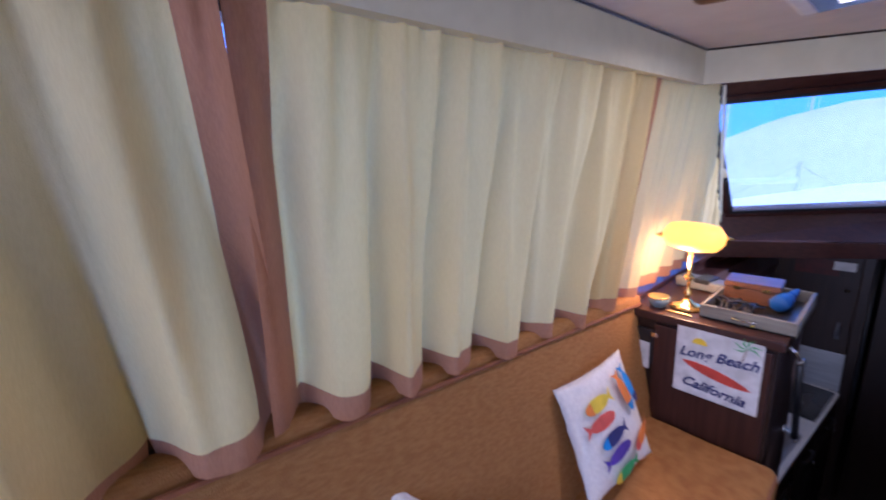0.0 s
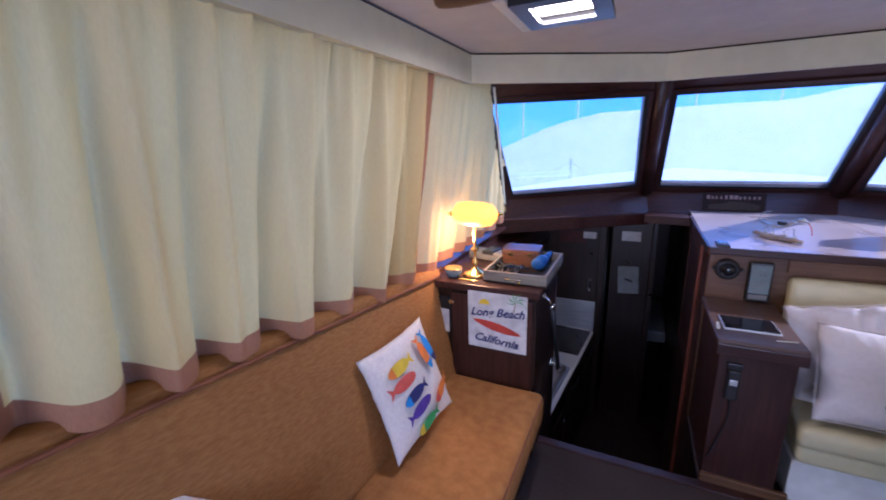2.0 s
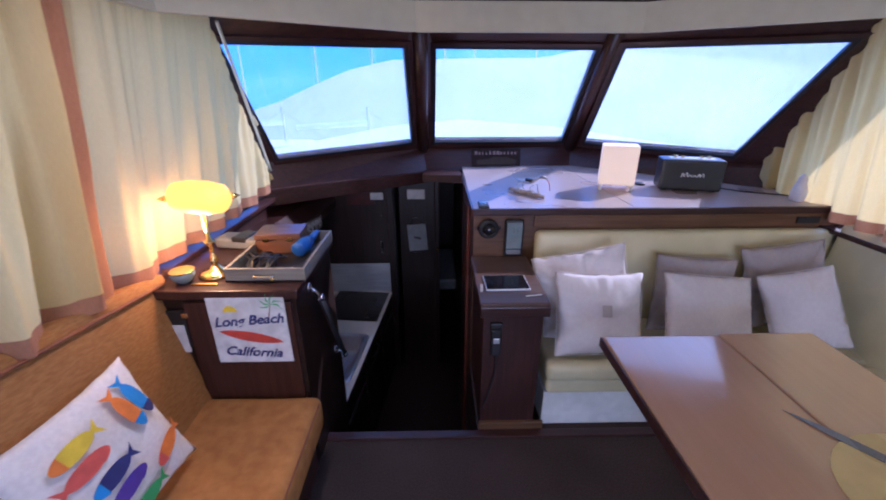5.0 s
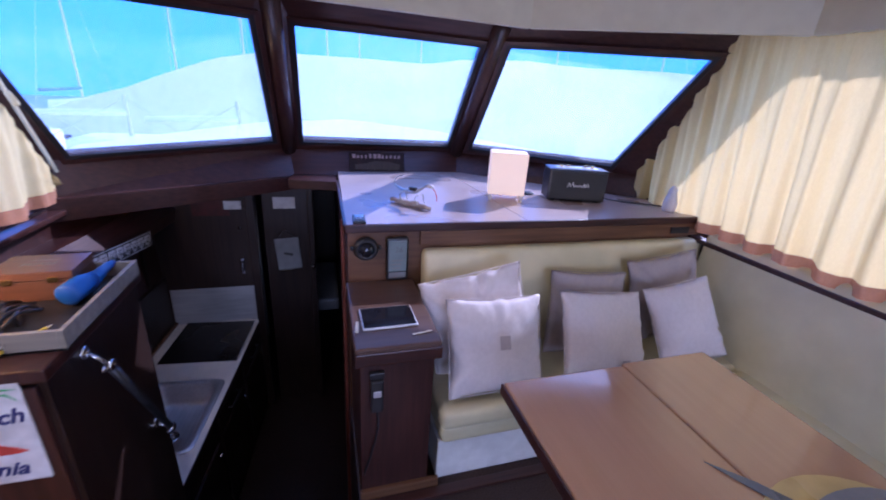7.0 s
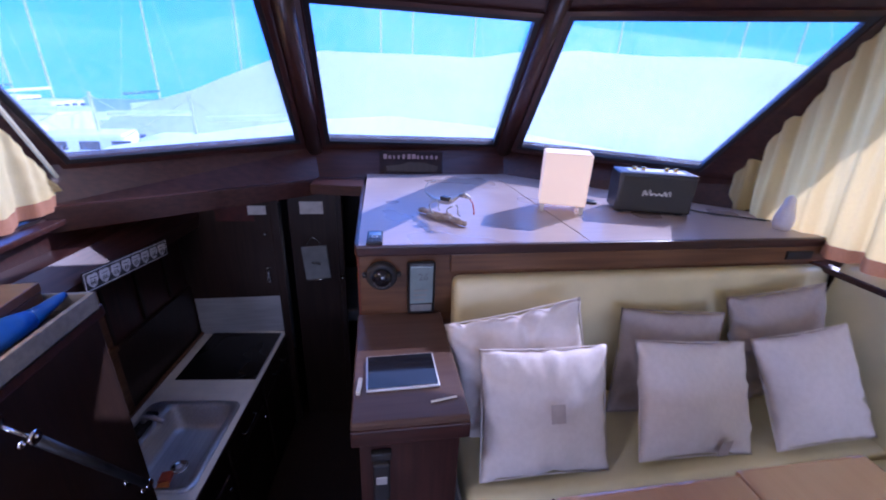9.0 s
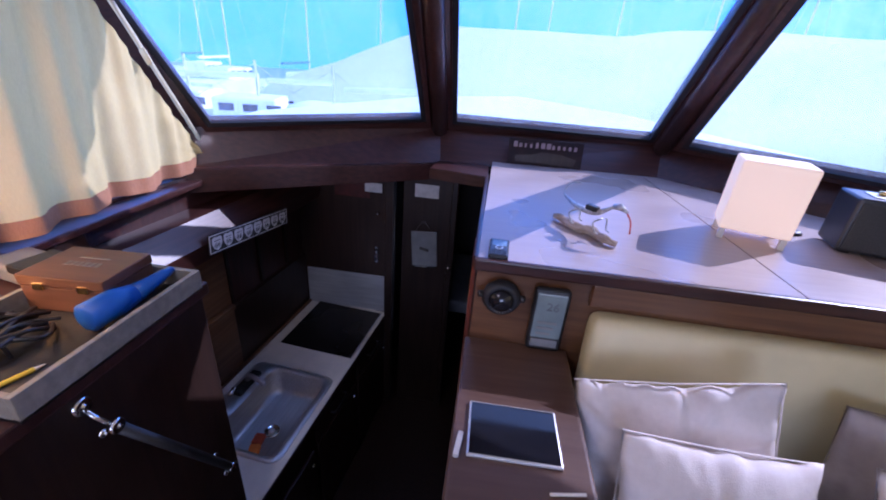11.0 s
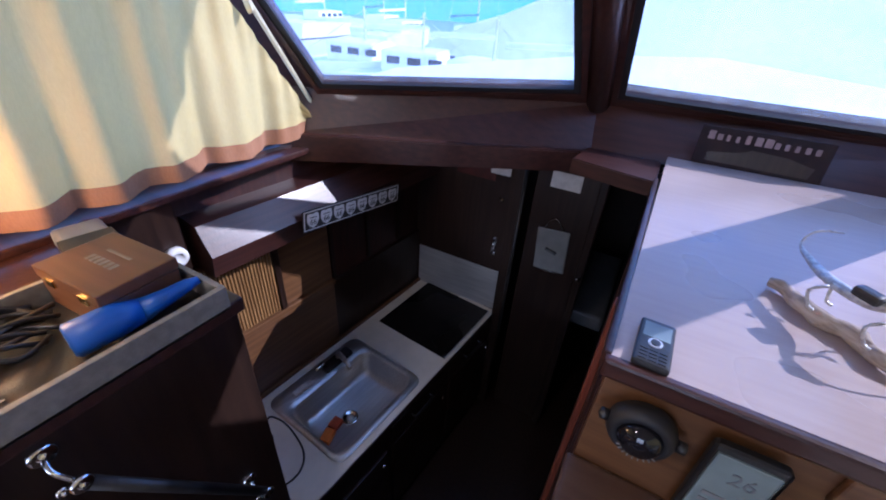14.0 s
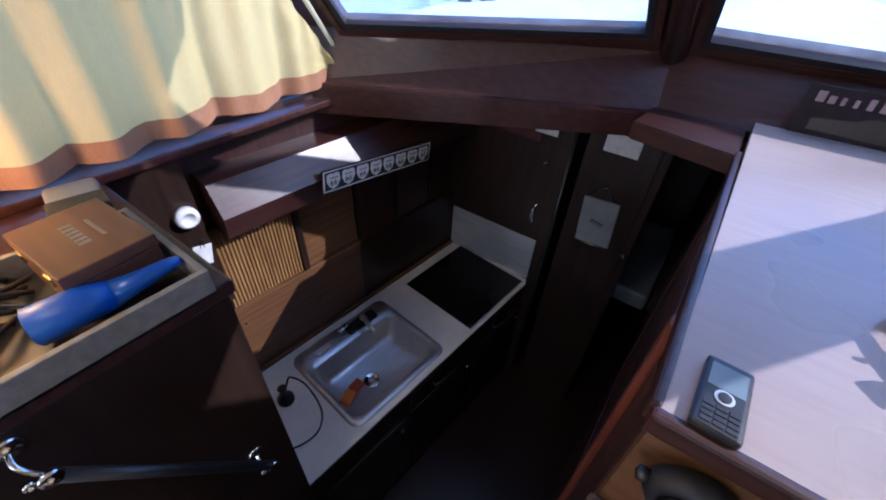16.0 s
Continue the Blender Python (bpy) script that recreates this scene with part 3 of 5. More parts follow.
def print_on(pillow, t, w, h, outline, at, turn, material, name, lift=0.003):
    """A printed patch that follows the bulge of a cushion's front."""
    bm = bmesh.new()
    c, s = math.cos(radians(turn)), math.sin(radians(turn))
    pts = []
    for x, z in outline:
        px, pz = at[0] + x * c - z * s, at[1] + x * s + z * c
        u, v = min(1, abs(2 * px / w)), min(1, abs(2 * pz / h))
        k = max(0.0, (1 - u * u) * (1 - v * v)) ** 0.5
        pts.append((px, -t / 2 * k * 1.24 - lift - 0.004, pz))
    mid = Vector((0, 0, 0))
    for p in pts:
        mid += Vector(p) / len(pts)
    cx, cz = mid.x, mid.z
    u, v = min(1, abs(2 * cx / w)), min(1, abs(2 * cz / h))
    mid.y = -t / 2 * max(0.0, (1 - u * u) * (1 - v * v)) ** 0.5 * 1.24 - lift - 0.004
    vs = [bm.verts.new(p) for p in pts]
    m = bm.verts.new(mid)
    for i in range(len(vs)):
        bm.faces.new((vs[i], vs[(i + 1) % len(vs)], m))
    part(name, bm, material, pillow)


def fish_cushion(at, rx, ry, rz, label):
    w = h = 0.395
    e = part("cushion", scatter_pillow(w, h, 0.085, 3, crumple=0.6), "canvas", None, label, True)
    e.matrix_basis = Matrix.Translation(at) @ pose(0, 0, 0, 0, 0, rz) @ pose(0, 0, 0, rx, 0, 0) @ pose(0, 0, 0, 0, ry, 0)
    tagged(e, label, "cushion")
    for (x, z), turn, a, b in (((-0.050, 0.10), 5, "yellow", "orange"), ((-0.054, 0.045), 185, "pink", "pink"), ((-0.030, -0.017), 8, "navy", "cyan"), ((-0.018, -0.072), 190, "purple", "purple"), ((-0.004, -0.145), 8, "green", "yellow"), ((0.105, 0.075), 100, "orange", "cyan"), ((0.150, 0.085), 100, "cyan", "navy"), ((0.125, -0.085), 20, "orange", "pink")):
        top, tl, head = fish(0.95, a, b)
        x -= 0.02
        print_on(e, 0.085, w, h, top, (x, z), turn, a, "printed_fish")
        print_on(e, 0.085, w, h, tl, (x, z), turn, a, "printed_tail", 0.0035)
        print_on(e, 0.085, w, h, head, (x, z), turn, b, "printed_head", 0.006)
    return e


fish_cushion((-0.440, 1.338, 0.622), -21.5, -1, 86, "white canvas cushion printed with bright fishes, leaning on the settee")
fish_cushion((-0.44, 0.54, 0.575), -22, 42, 84, "white canvas cushion leaning on the settee back")


# ---- port cabinet with the lamp and tray ----
CX0, CX1, CY0, CY1, CZ = -0.60, -0.075, 1.845, 2.37, 0.865


def port_cabinet():
    e = thing("cabinet", (0, 0, 0), label="dark mahogany cabinet between settee and galley", category="cabinet")
    part("body", box(CX0 + 0.03, CX1 - 0.005, CY0 + 0.01, CY1 - 0.01, -1.06, CZ - 0.035, 0.004), "dark", e)
    part("top", box(CX0, CX1 + 0.012, CY0 - 0.012, CY1, CZ - 0.035, CZ, 0.006), "mahogany", e)
    part("front_panel", box(CX0 + 0.11, CX1 - 0.02, CY0 - 0.006, CY0 + 0.012, 0.36, CZ - 0.05, 0.004), "mahogany", e)
    # no recess is cut: the niche's inner shade is a flat black block
    part("niche_shade", box(CX0 + 0.032, CX0 + 0.105, CY0 - 0.004, CY0 + 0.012, 0.62, 0.78, 0.003), "black", e, "black block drawn as the shade inside an open niche")
    part("booklet", box(CX0 + 0.04, CX0 + 0.095, CY0 - 0.008, CY0 + 0.002, 0.60, 0.72, 0.002), "paper", e)
    part("catch", box(CX0 + 0.10, CX0 + 0.125, CY0 - 0.014, CY0, 0.755, 0.775, 0.003), "chrome", e)
    r = part("grab_rail", tube([(CX1 + 0.035, 2.02, 0.735), (CX1 + 0.035, 2.28, 0.255)], 0.012, 12), "black", e, "black grab rail", True)
    for y, z, up in ((2.02, 0.735, 0.055), (2.28, 0.255, 0.04)):
        part("bracket", tube(arc([(CX1 - 0.006, y - 0.012, z + up), (CX1 + 0.02, y - 0.016, z + up * 0.7), (CX1 + 0.036, y, z)], 6), 0.005, 8), "chrome", r, "chrome bracket", True)
        for dy, dz, rad, out in ((-0.012, up, 0.020, -0.006), (0.0, 0.0, 0.017, 0.040), (-0.022, 0.002, 0.009, 0.030)):
            k = part("rosette", lathe([(rad, 0), (rad, 0.004), (rad * 0.75, 0.008), (rad * 0.5, 0.006), (rad * 0.3, 0.011), (0, 0.012)], 18), "chrome", r, "round chrome rosette", True)
            k.matrix_basis = pose(CX1 + out, y + dy, z + dz, 0, 90, 0)
    return e


port_cabinet()


def beach_sign():
    e = thing("wall_sign", (-0.258, CY0 - 0.007, 0.697), label="white beach sign with lettering and a red surfboard", category="sign")
    part("board", box(-0.142, 0.142, -0.006, 0, -0.142, 0.142, 0.002), "paper", e)
    face = pose(0, -0.007, 0, 90, 0, 0)
    lettering("lettering", "Long Beach", 0.056, "navy", e, pose(0, -0.0065, 0.045, 90, -4, 0), 0.0008, slant=0.35, weight=0.0014)
    lettering("lettering", "California", 0.055, "navy", e, pose(-0.005, -0.0065, -0.095, 90, 4, 0), 0.0008, slant=0.35, weight=0.0014)
    b = part("surfboard", flat([(-0.12 + 0.24 * k / 12, 0.020 * math.sin(math.pi * k / 12) ** 0.7) for k in range(13)] + [(0.12 - 0.24 * k / 12, -0.022 * math.sin(math.pi * k / 12) ** 0.7) for k in range(1, 12)], 0.001), "red", e)
    b.matrix_basis = pose(0, -0.006, -0.025, 0, 12, 0)
    s = part("printed_sun", flat([(0.026 * math.cos(math.pi * k / 10), 0.026 * math.sin(math.pi * k / 10)) for k in range(11)], 0.001), "yellow", e)
    s.location = (-0.06, -0.006, 0.082)
    part("palm_trunk", flat([(0.074, 0.05), (0.08, 0.05), (0.094, 0.115), (0.089, 0.115)], 0.001), "drift", e).location = (0, -0.006, 0)
    for a in (20, 70, 110, 160, 200, -20):
        f = part("palm_leaf", flat([(0, 0), (0.02, 0.010), (0.045, -0.004), (0.02, 0.004)], 0.0012), "green", e)
        f.matrix_basis = pose(0.092, -0.006, 0.114, 0, -a, 0)
    return e


beach_sign()


def desk_lamp():
    e = thing("table_lamp", (-0.42, 1.98, CZ), label="lit brass banker's lamp with an amber glass shade", category="lamp")
    part("base", lathe([(0.065, 0), (0.067, 0.008), (0.05, 0.018), (0.022, 0.026), (0.014, 0.04)]), "brass", e, "", True)
    part("stem", lathe([(0.008, 0.03), (0.012, 0.05), (0.018, 0.065), (0.009, 0.08), (0.007, 0.12), (0.018, 0.13), (0.020, 0.14), (0.008, 0.15), (0.008, 0.27)]), "brass", e, "", True)
    bm = lathe([(0.0, -0.115), (0.030, -0.112), (0.052, -0.09), (0.060, -0.04), (0.060, 0.04), (0.052, 0.09), (0.030, 0.112), (0.0, 0.115)], 24)
    s = part("shade", bm, "amber", e, "amber glass shade", True)
    s.matrix_basis = pose(0, 0, 0.31, 90, 0, 78)
    for d in (-1, 1):
        k = part("finial", lathe([(0.012, 0), (0.009, 0.012), (0.004, 0.02), (0, 0.03)], 12), "brass", e, "", True)
        k.matrix_basis = pose(d * 0.11, d * 0.023, 0.31, 0, d * 90, 12)
    part("key", box(-0.05, 0.05, -0.10, -0.085, 0, 0.006, 0.003), "brass", e)
    lamp = new("lamp_bulb", bpy.data.lights.new("lamp_bulb", "POINT"))
    lamp.data.energy, lamp.data.color, lamp.data.shadow_soft_size = 2.5, (1.0, 0.62, 0.25), 0.05
    lamp.parent = e
    lamp.location = (-0.02, 0.0, 0.215)
    return e


desk_lamp()


def tray():
    e = thing("tray", (-0.20, 2.12, CZ), label="grey wooden tray with raised sides on the cabinet", category="tray")
    w, d, h = 0.150, 0.215, 0.055
    part("bottom", box(-w, w, -d, d, 0, 0.008, 0.001), "black", e)
    for n, x0, x1, y0, y1 in (("side", -w, -w + 0.012, -d, d), ("side", w - 0.012, w, -d, d), ("end", -w + 0.012, w - 0.012, -d, -d + 0.012), ("end", -w + 0.012, w - 0.012, d - 0.012, d)):
        part(n, box(x0, x1, y0, y1, 0.0, h, 0.002), "tray", e)
    part("handle", tube(arc([(-0.035, -d - 0.004, 0.03), (-0.03, -d - 0.016, 0.028), (0.03, -d - 0.016, 0.028), (0.035, -d - 0.004, 0.03)], 5), 0.005, 8), "chrome", e, "white metal handle", True)
    return e


tray()


def cigar_box():
    e = thing("wooden_box", (-0.245, 2.235, CZ + 0.009), 4, "flat brown wooden box in the tray", "box")
    part("case", box(-0.095, 0.095, -0.07, 0.07, 0, 0.062, 0.003), "cigar", e)
    part("lid", box(-0.097, 0.097, -0.072, 0.072, 0.064, 0.088, 0.003), "cigar", e)
    for x in (-0.05, 0.05):
        part("hinge", box(x - 0.012, x + 0.012, -0.075, -0.071, 0.056, 0.072, 0.001), "brass", e)
    for k in range(6):
        part("letter_bar", box(-0.042 + 0.014 * k, -0.033 + 0.014 * k, -0.014, 0.004, 0.088, 0.0888, 0), "tray", e)
    part("ornament", box(-0.035, 0.035, 0.022, 0.028, 0.088, 0.0888, 0), "tray", e)
    return e


cigar_box()
g = thing("brush", (-0.125, 2.215, CZ + 0.045), -8, "blue plastic brush lying in the tray", "brush")
part("head", tube([(0, -0.105, 0), (0, -0.10, 0), (0, -0.04, 0.003), (0, 0.0, 0.0)], [0.026, 0.032, 0.031, 0.024], 18), "blue", g, "", True)
part("handle", tube([(0, -0.002, 0), (0, 0.04, 0.004), (0, 0.08, 0.010), (0, 0.105, 0.012)], [0.0235, 0.017, 0.013, 0.008], 14), "blue", g, "", True)
tg = thing("cable_bundle", (-0.30, 2.03, CZ + 0.012), label="bundle of dark cables and pens in the tray", category="cables")
rnd = random.Random(11)
for k in range(16):
    x0, y0 = -0.03 + 0.16 * rnd.random(), -0.10 + 0.05 * rnd.random()
    part("cable", tube(arc([(x0, y0, 0.006), (x0 + 0.03 * rnd.uniform(-1, 1), y0 + 0.06, 0.022 + 0.02 * rnd.random()), (x0 + 0.03 * rnd.uniform(-1, 1), y0 + 0.12, 0.02 + 0.02 * rnd.random()), (x0 + 0.04 * rnd.uniform(-1, 1), y0 + 0.17, 0.010)], 5), 0.0045, 6), "black", tg, "", True)
part("tie", tube(arc([(0.02, -0.03, 0.004), (0.03, -0.025, 0.045), (0.09, -0.02, 0.045), (0.10, -0.015, 0.004)], 5), 0.004, 6), "rubber", tg, "", True)
g = thing("pen", (-0.155, 1.955, CZ + 0.012), 70, "yellow pencil lying among the cables in the tray", "pencil")
part("shaft", tube([(-0.06, 0, 0), (0.05, 0, 0)], 0.0045, 6), "yellow", g)
part("tip", tube([(0.05, 0, 0), (0.066, 0, 0)], [0.0043, 0.0008], 6), "counter", g)
g = thing("glass_bowl", (-0.51, 1.915, CZ), label="small clear dish with a gilt rim on the cabinet", category="dish")
part("dish", lathe([(0.022, 0), (0.026, 0.004), (0.040, 0.022), (0.044, 0.045), (0.041, 0.045), (0.036, 0.022), (0.020, 0.008), (0, 0.008)], 24), "lcd", g, "", True)
part("rim", lathe([(0.0405, 0.045), (0.0445, 0.045), (0.0445, 0.049), (0.0405, 0.049)], 24), "brass", g, "gilt rim", True)
g = thing("spectacles_case", (-0.43, 2.28, CZ), -10, "violet-grey case with dark strap on the cabinet", "case")
part("shell", box(-0.13, 0.10, -0.05, 0.05, 0, 0.05, 0.015, 3), "grey", g, "", True)
part("strap", box(-0.04, 0.03, -0.052, 0.052, 0.035, 0.058, 0.006), "black", g)

# ---- dinette ----
DZ = 0.968


def dash_top():
    e = thing("dashboard", (0, 0, 0), label="broad pale laminate shelf below the windscreen", category="shelf", kind="structure")
    part("top", prism([(0.635, 2.512), (1.468, 2.512), (1.424, 3.72), (0.648, 3.68)], DZ - 0.03, DZ), "dash", e)
    part("top", prism([(1.473, 2.512), (2.60, 2.512), (2.60, 2.78), (1.53, 3.72), (1.429, 3.72)], DZ - 0.03, DZ), "dash", e)
    part("edge", box(0.628, 2.58, 2.494, 2.512, DZ - 0.034, DZ + 0.003, 0.006), "mahogany_y", e)
    part("edge", box(0.624, 0.638, 2.512, 3.40, DZ - 0.034, DZ + 0.003, 0.005), "mahogany", e)
    part("front", box(0.64, 2.58, 2.512, 2.535, 0.0, DZ - 0.03, 0), "teak", e)
    part("rail", box(0.95, 2.52, 2.498, 2.512, DZ - 0.10, DZ - 0.034, 0.004), "teak", e)
    part("side", box(0.637, 0.66, 2.535, 3.40, -1.06, DZ - 0.03, 0), "mahogany", e)
    part("vent", box(2.32, 2.44, 2.488, 2.498, DZ - 0.085, DZ - 0.05, 0.003), "black", e, "small dark vent slot")
    part("side_panel", ring(((0.634, 3.30, 0.10), (0.634, 2.62, 0.10), (0.634, 2.62, 0.86), (0.634, 3.30, 0.86)), ((0.634, 3.26, 0.14), (0.634, 2.66, 0.14), (0.634, 2.66, 0.82), (0.634, 3.26, 0.82)), -0.012), "mahogany", e)
    return e


dash_top()


def wall_gauge():
    e = thing("compass", (0.713, 2.497, 0.868), label="round black bulkhead compass on the wooden panel", category="compass")
    d = part("case", lathe([(0.050, 0), (0.052, 0.016), (0.046, 0.028), (0.036, 0.033), (0.034, 0.030), (0.0, 0.030)], 32), "rubber", e, "", True)
    d.matrix_basis = pose(0, 0, 0, 90, 0, 0)
    d = part("dial", lathe([(0.034, 0.0), (0.031, 0.010), (0.022, 0.018), (0.010, 0.022), (0, 0.023)], 24), "screen", e, "glossy black dial dome", True)
    d.matrix_basis = pose(0.0, -0.029, 0.0, 90, 0, 0)
    for k in range(9):
        a = radians(-60 + 15 * k)
        t = part("mark", box(-0.001, 0.001, -0.0008, 0.0008, -0.003, 0.003, 0), "grey", e)
        t.matrix_basis = pose(0.0295 * math.sin(a), -0.0425, -0.0295 * math.cos(a), 0, -math.degrees(a), 0)
    for x in (-1, 1):
        k = part("knob", lathe([(0.010, 0), (0.010, 0.012), (0, 0.016)], 12), "black", e, "", True)
        k.matrix_basis = pose(x * 0.050, -0.015, 0.005, 0, x * 90, 0)
    return e


wall_gauge()


def thermometer():
    e = thing("weather_station", (0.848, 2.497, 0.815), label="grey digital thermometer on the wooden panel", category="thermometer")
    part("case", box(-0.048, 0.048, -0.016, 0, -0.100, 0.100, 0.013, 3), "black", e)
    part("display", box(-0.040, 0.040, -0.019, -0.015, -0.056, 0.086, 0.004), "lcd", e, "pale grey display")
    lettering("lettering", "26", 0.036, "slate", e, pose(0.006, -0.0195, 0.045, 90, 0, 0), 0.0004)
    for k in range(3):
        part("bar", box(-0.028, 0.012 + 0.006 * k, -0.0198, -0.019, -0.045 + 0.018 * k, -0.037 + 0.018 * k, 0), "grey", e)
    part("keypad", box(-0.037, 0.037, -0.018, -0.014, -0.088, -0.062, 0.004), "grey", e)
    return e


thermometer()


def side_box():
    e = thing("cabinet", (0, 0, 0), label="low wooden cabinet with laminate top beside the seat", category="cabinet")
    part("body", box(0.645, 0.905, 2.02, 2.51, 0.0, 0.68, 0.004), "mahogany", e)
    part("top", box(0.627, 0.925, 2.0, 2.511, 0.68, 0.706, 0.010, 3), "boxtop", e)
    part("lip", box(0.627, 0.925, 1.994, 2.004, 0.64, 0.69, 0.005), "mahogany_y", e)
    part("skirting", box(0.64, 0.95, 2.002, 2.02, 0.0, 0.05, 0.003), "teak", e)
    return e


side_box()
h = thing("radio_handset", (0.70, 2.018, 0.52), label="black radio handset in a holder with hanging cord", category="handset")
part("body", box(-0.022, 0.022, -0.03, 0, -0.075, 0.06, 0.009, 3), "black", h)
part("clip", box(-0.026, 0.026, -0.018, 0, 0.06, 0.085, 0.004), "black", h)
part("button", box(-0.014, 0.014, -0.033, -0.029, -0.005, 0.02, 0.003), "steel_sheet", h)
part("cord", tube(arc([(0, -0.015, -0.075), (0.004, -0.016, -0.16), (-0.02, -0.014, -0.28), (-0.045, -0.01, -0.38)], 6), 0.004, 6), "black", h, "", True)
t = thing("tablet", (0.762, 2.182, 0.706), 1, "black tablet with a white border lying flat", "tablet")
part("case", box(-0.10, 0.10, -0.073, 0.073, 0, 0.009, 0.004), "steel_sheet", t)
part("screen", box(-0.095, 0.095, -0.068, 0.068, 0.0085, 0.0098, 0), "screen", t)
solo("pen", tube([(-0.035, 0, 0.004), (0.035, 0.012, 0.004)], 0.003, 8), "counter", "short pale pencil on the laminate top", "pencil", at=(0.865, 2.055, 0.706))
solo("lighter", box(-0.006, 0.006, -0.03, 0.03, 0, 0.012, 0.003), "paper", "small white cable plug on the cabinet", "plug", at=(0.645, 2.13, 0.706), rz=-6)


def dinette_seat():
    e = thing("dinette_bench", (0, 0, 0), label="L-shaped cream vinyl bench round the table", category="bench")
    part("base", box(0.95, 2.58, 2.04, 2.49, 0.0, 0.20, 0.006), "white", e, "white bench base")
    part("base", box(2.04, 2.58, -0.6, 2.04, 0.0, 0.20, 0.006), "white", e, "white bench base")
    s = part("seat", pad(1.62, 0.50, 0.09, 0.035, 0.012), "vinyl", e, "", True)
    s.location = (1.755, 2.25, 0.285)
    s = part("seat", pad(1.60, 0.48, 0.085, 0.03, 0.004), "vinyl", e, "", True)
    s.location = (1.755, 2.26, 0.20)
    for y0, y1 in ((0.72, 1.995), (-0.6, 0.71)):
        s = part("seat", pad(0.54, y1 - y0, 0.17, 0.04, 0.012), "vinyl", e, "", True)
        s.location = (2.25, (y0 + y1) / 2, 0.205)
    b = part("backrest", pad(1.56, 0.50, 0.09, 0.035, 0.012), "vinyl", e, "", True)
    b.matrix_basis = pose(1.74, 2.505, 0.60, 82, 0, 0)
    b = part("backrest", pad(0.58, 3.0, 0.09, 0.035, 0.012), "vinyl", e, "", True)
    b.matrix_basis = pose(2.535, 0.92, 0.615, 0, -82, 0)
    return e


dinette_seat()


def table():
    e = thing("dining_table", (1.49, 1.10, 0), label="reddish veneered dinette table with a folding leaf", category="table")
    part("leaf", box(-0.435, 0.0, -0.70, 0.68, 0.652, 0.69, 0.008), "table", e)
    part("leaf", box(0.004, 0.36, -0.70, 0.69, 0.652, 0.69, 0.008), "table", e)
    part("lipping", box(-0.443, -0.436, -0.70, 0.68, 0.650, 0.687, 0.003), "mahogany", e)
    part("pedestal", cyl(0.05, 0.65), "chrome", e, "", True)
    part("foot", cyl(0.16, 0.015, bev=0.004), "chrome", e, "", True)
    return e


table()
solo("rug", box(0.26, 0.85, 0.5, 1.62, 0.0, 0.008, 0.003), "linen_dark", "thin grey-brown mat on the saloon carpet", "rug")
e = thing("table_print", (1.60, 1.13, 0.691), label="printed lemon picture on the table top", category="picture")
part("printed_lemon", prism([(0.24 * math.cos(a), 0.20 * math.sin(a) - 0.01) for a in [2 * math.pi * k / 36 for k in range(36)]], 0, 0.0015), "lemon", e)
part("printed_stem", prism([(-0.175, 0.275), (-0.10, 0.20), (-0.04, 0.12), (-0.065, 0.10), (-0.125, 0.185)], 0.0015, 0.003), "slate", e)
part("printed_leaf", prism([(0.07 + 0.14 * math.cos(a), 0.085 + 0.05 * math.sin(a)) for a in [2 * math.pi * k / 24 for k in range(24)]], 0.003, 0.0045), "grey", e)


def pillow(at, w, h, t, rx, ry, rz, material, seed, label, patch=None, crumple=1.0):
    e = part("pillow", scatter_pillow(w, h, t, seed, crumple=crumple), material, None, label, True)
    e.matrix_basis = Matrix.Translation(at) @ pose(0, 0, 0, 0, 0, rz) @ pose(0, 0, 0, rx, 0, 0) @ pose(0, 0, 0, 0, ry, 0)
    tagged(e, label, "pillow", "pillows on the bench")
    edge = [(-w / 2 * 0.985, 0, -h / 2 * 0.985), (-w / 2 * 0.955, 0, 0), (-w / 2 * 0.985, 0, h / 2 * 0.985), (0, 0, h / 2 * 0.955), (w / 2 * 0.985, 0, h / 2 * 0.985), (w / 2 * 0.955, 0, 0), (w / 2 * 0.985, 0, -h / 2 * 0.985), (0, 0, -h / 2 * 0.955), (-w / 2 * 0.985, 0, -h / 2 * 0.985)]
    part("piping", tube(edge, 0.0022, 6), material, e, "", True)
    if patch:
        print_on(e, t, w, h, [(-0.022, -0.026), (0.022, -0.026), (0.022, 0.026), (-0.022, 0.026)], patch, 0, "linen_dark", "embroidered_patch", 0.004)
    return e


pillow((1.189, 2.12, 0.577), 0.415, 0.385, 0.13, -25, 2.6, 2, "linen", 1, "pale grey linen pillow with a small square patch", (0.0, 0.02))
pillow((1.165, 2.27, 0.605), 0.45, 0.43, 0.12, -12, -12, -5, "linen", 2, "crumpled pale linen pillow leaning on the backrest", crumple=2.2)
pillow((1.71, 2.13, 0.565), 0.45, 0.37, 0.13, -29, 8, 7, "linen", 3, "pale grey linen pillow with a small patch", (0.05, -0.14))
pillow((1.729, 2.303, 0.571), 0.40, 0.40, 0.11, -13, 3, -4, "linen_dark", 4, "taupe linen pillow behind a paler one")
pillow((2.134, 2.111, 0.585), 0.32, 0.38, 0.12, -26, -15, -15, "linen", 5, "sun-spotted grey linen pillow in the bench corner")
pillow((2.183, 2.302, 0.624), 0.40, 0.42, 0.11, -13.5, -8.5, -4, "linen_dark", 6, "taupe linen pillow leaning in the bench corner", crumple=1.6)


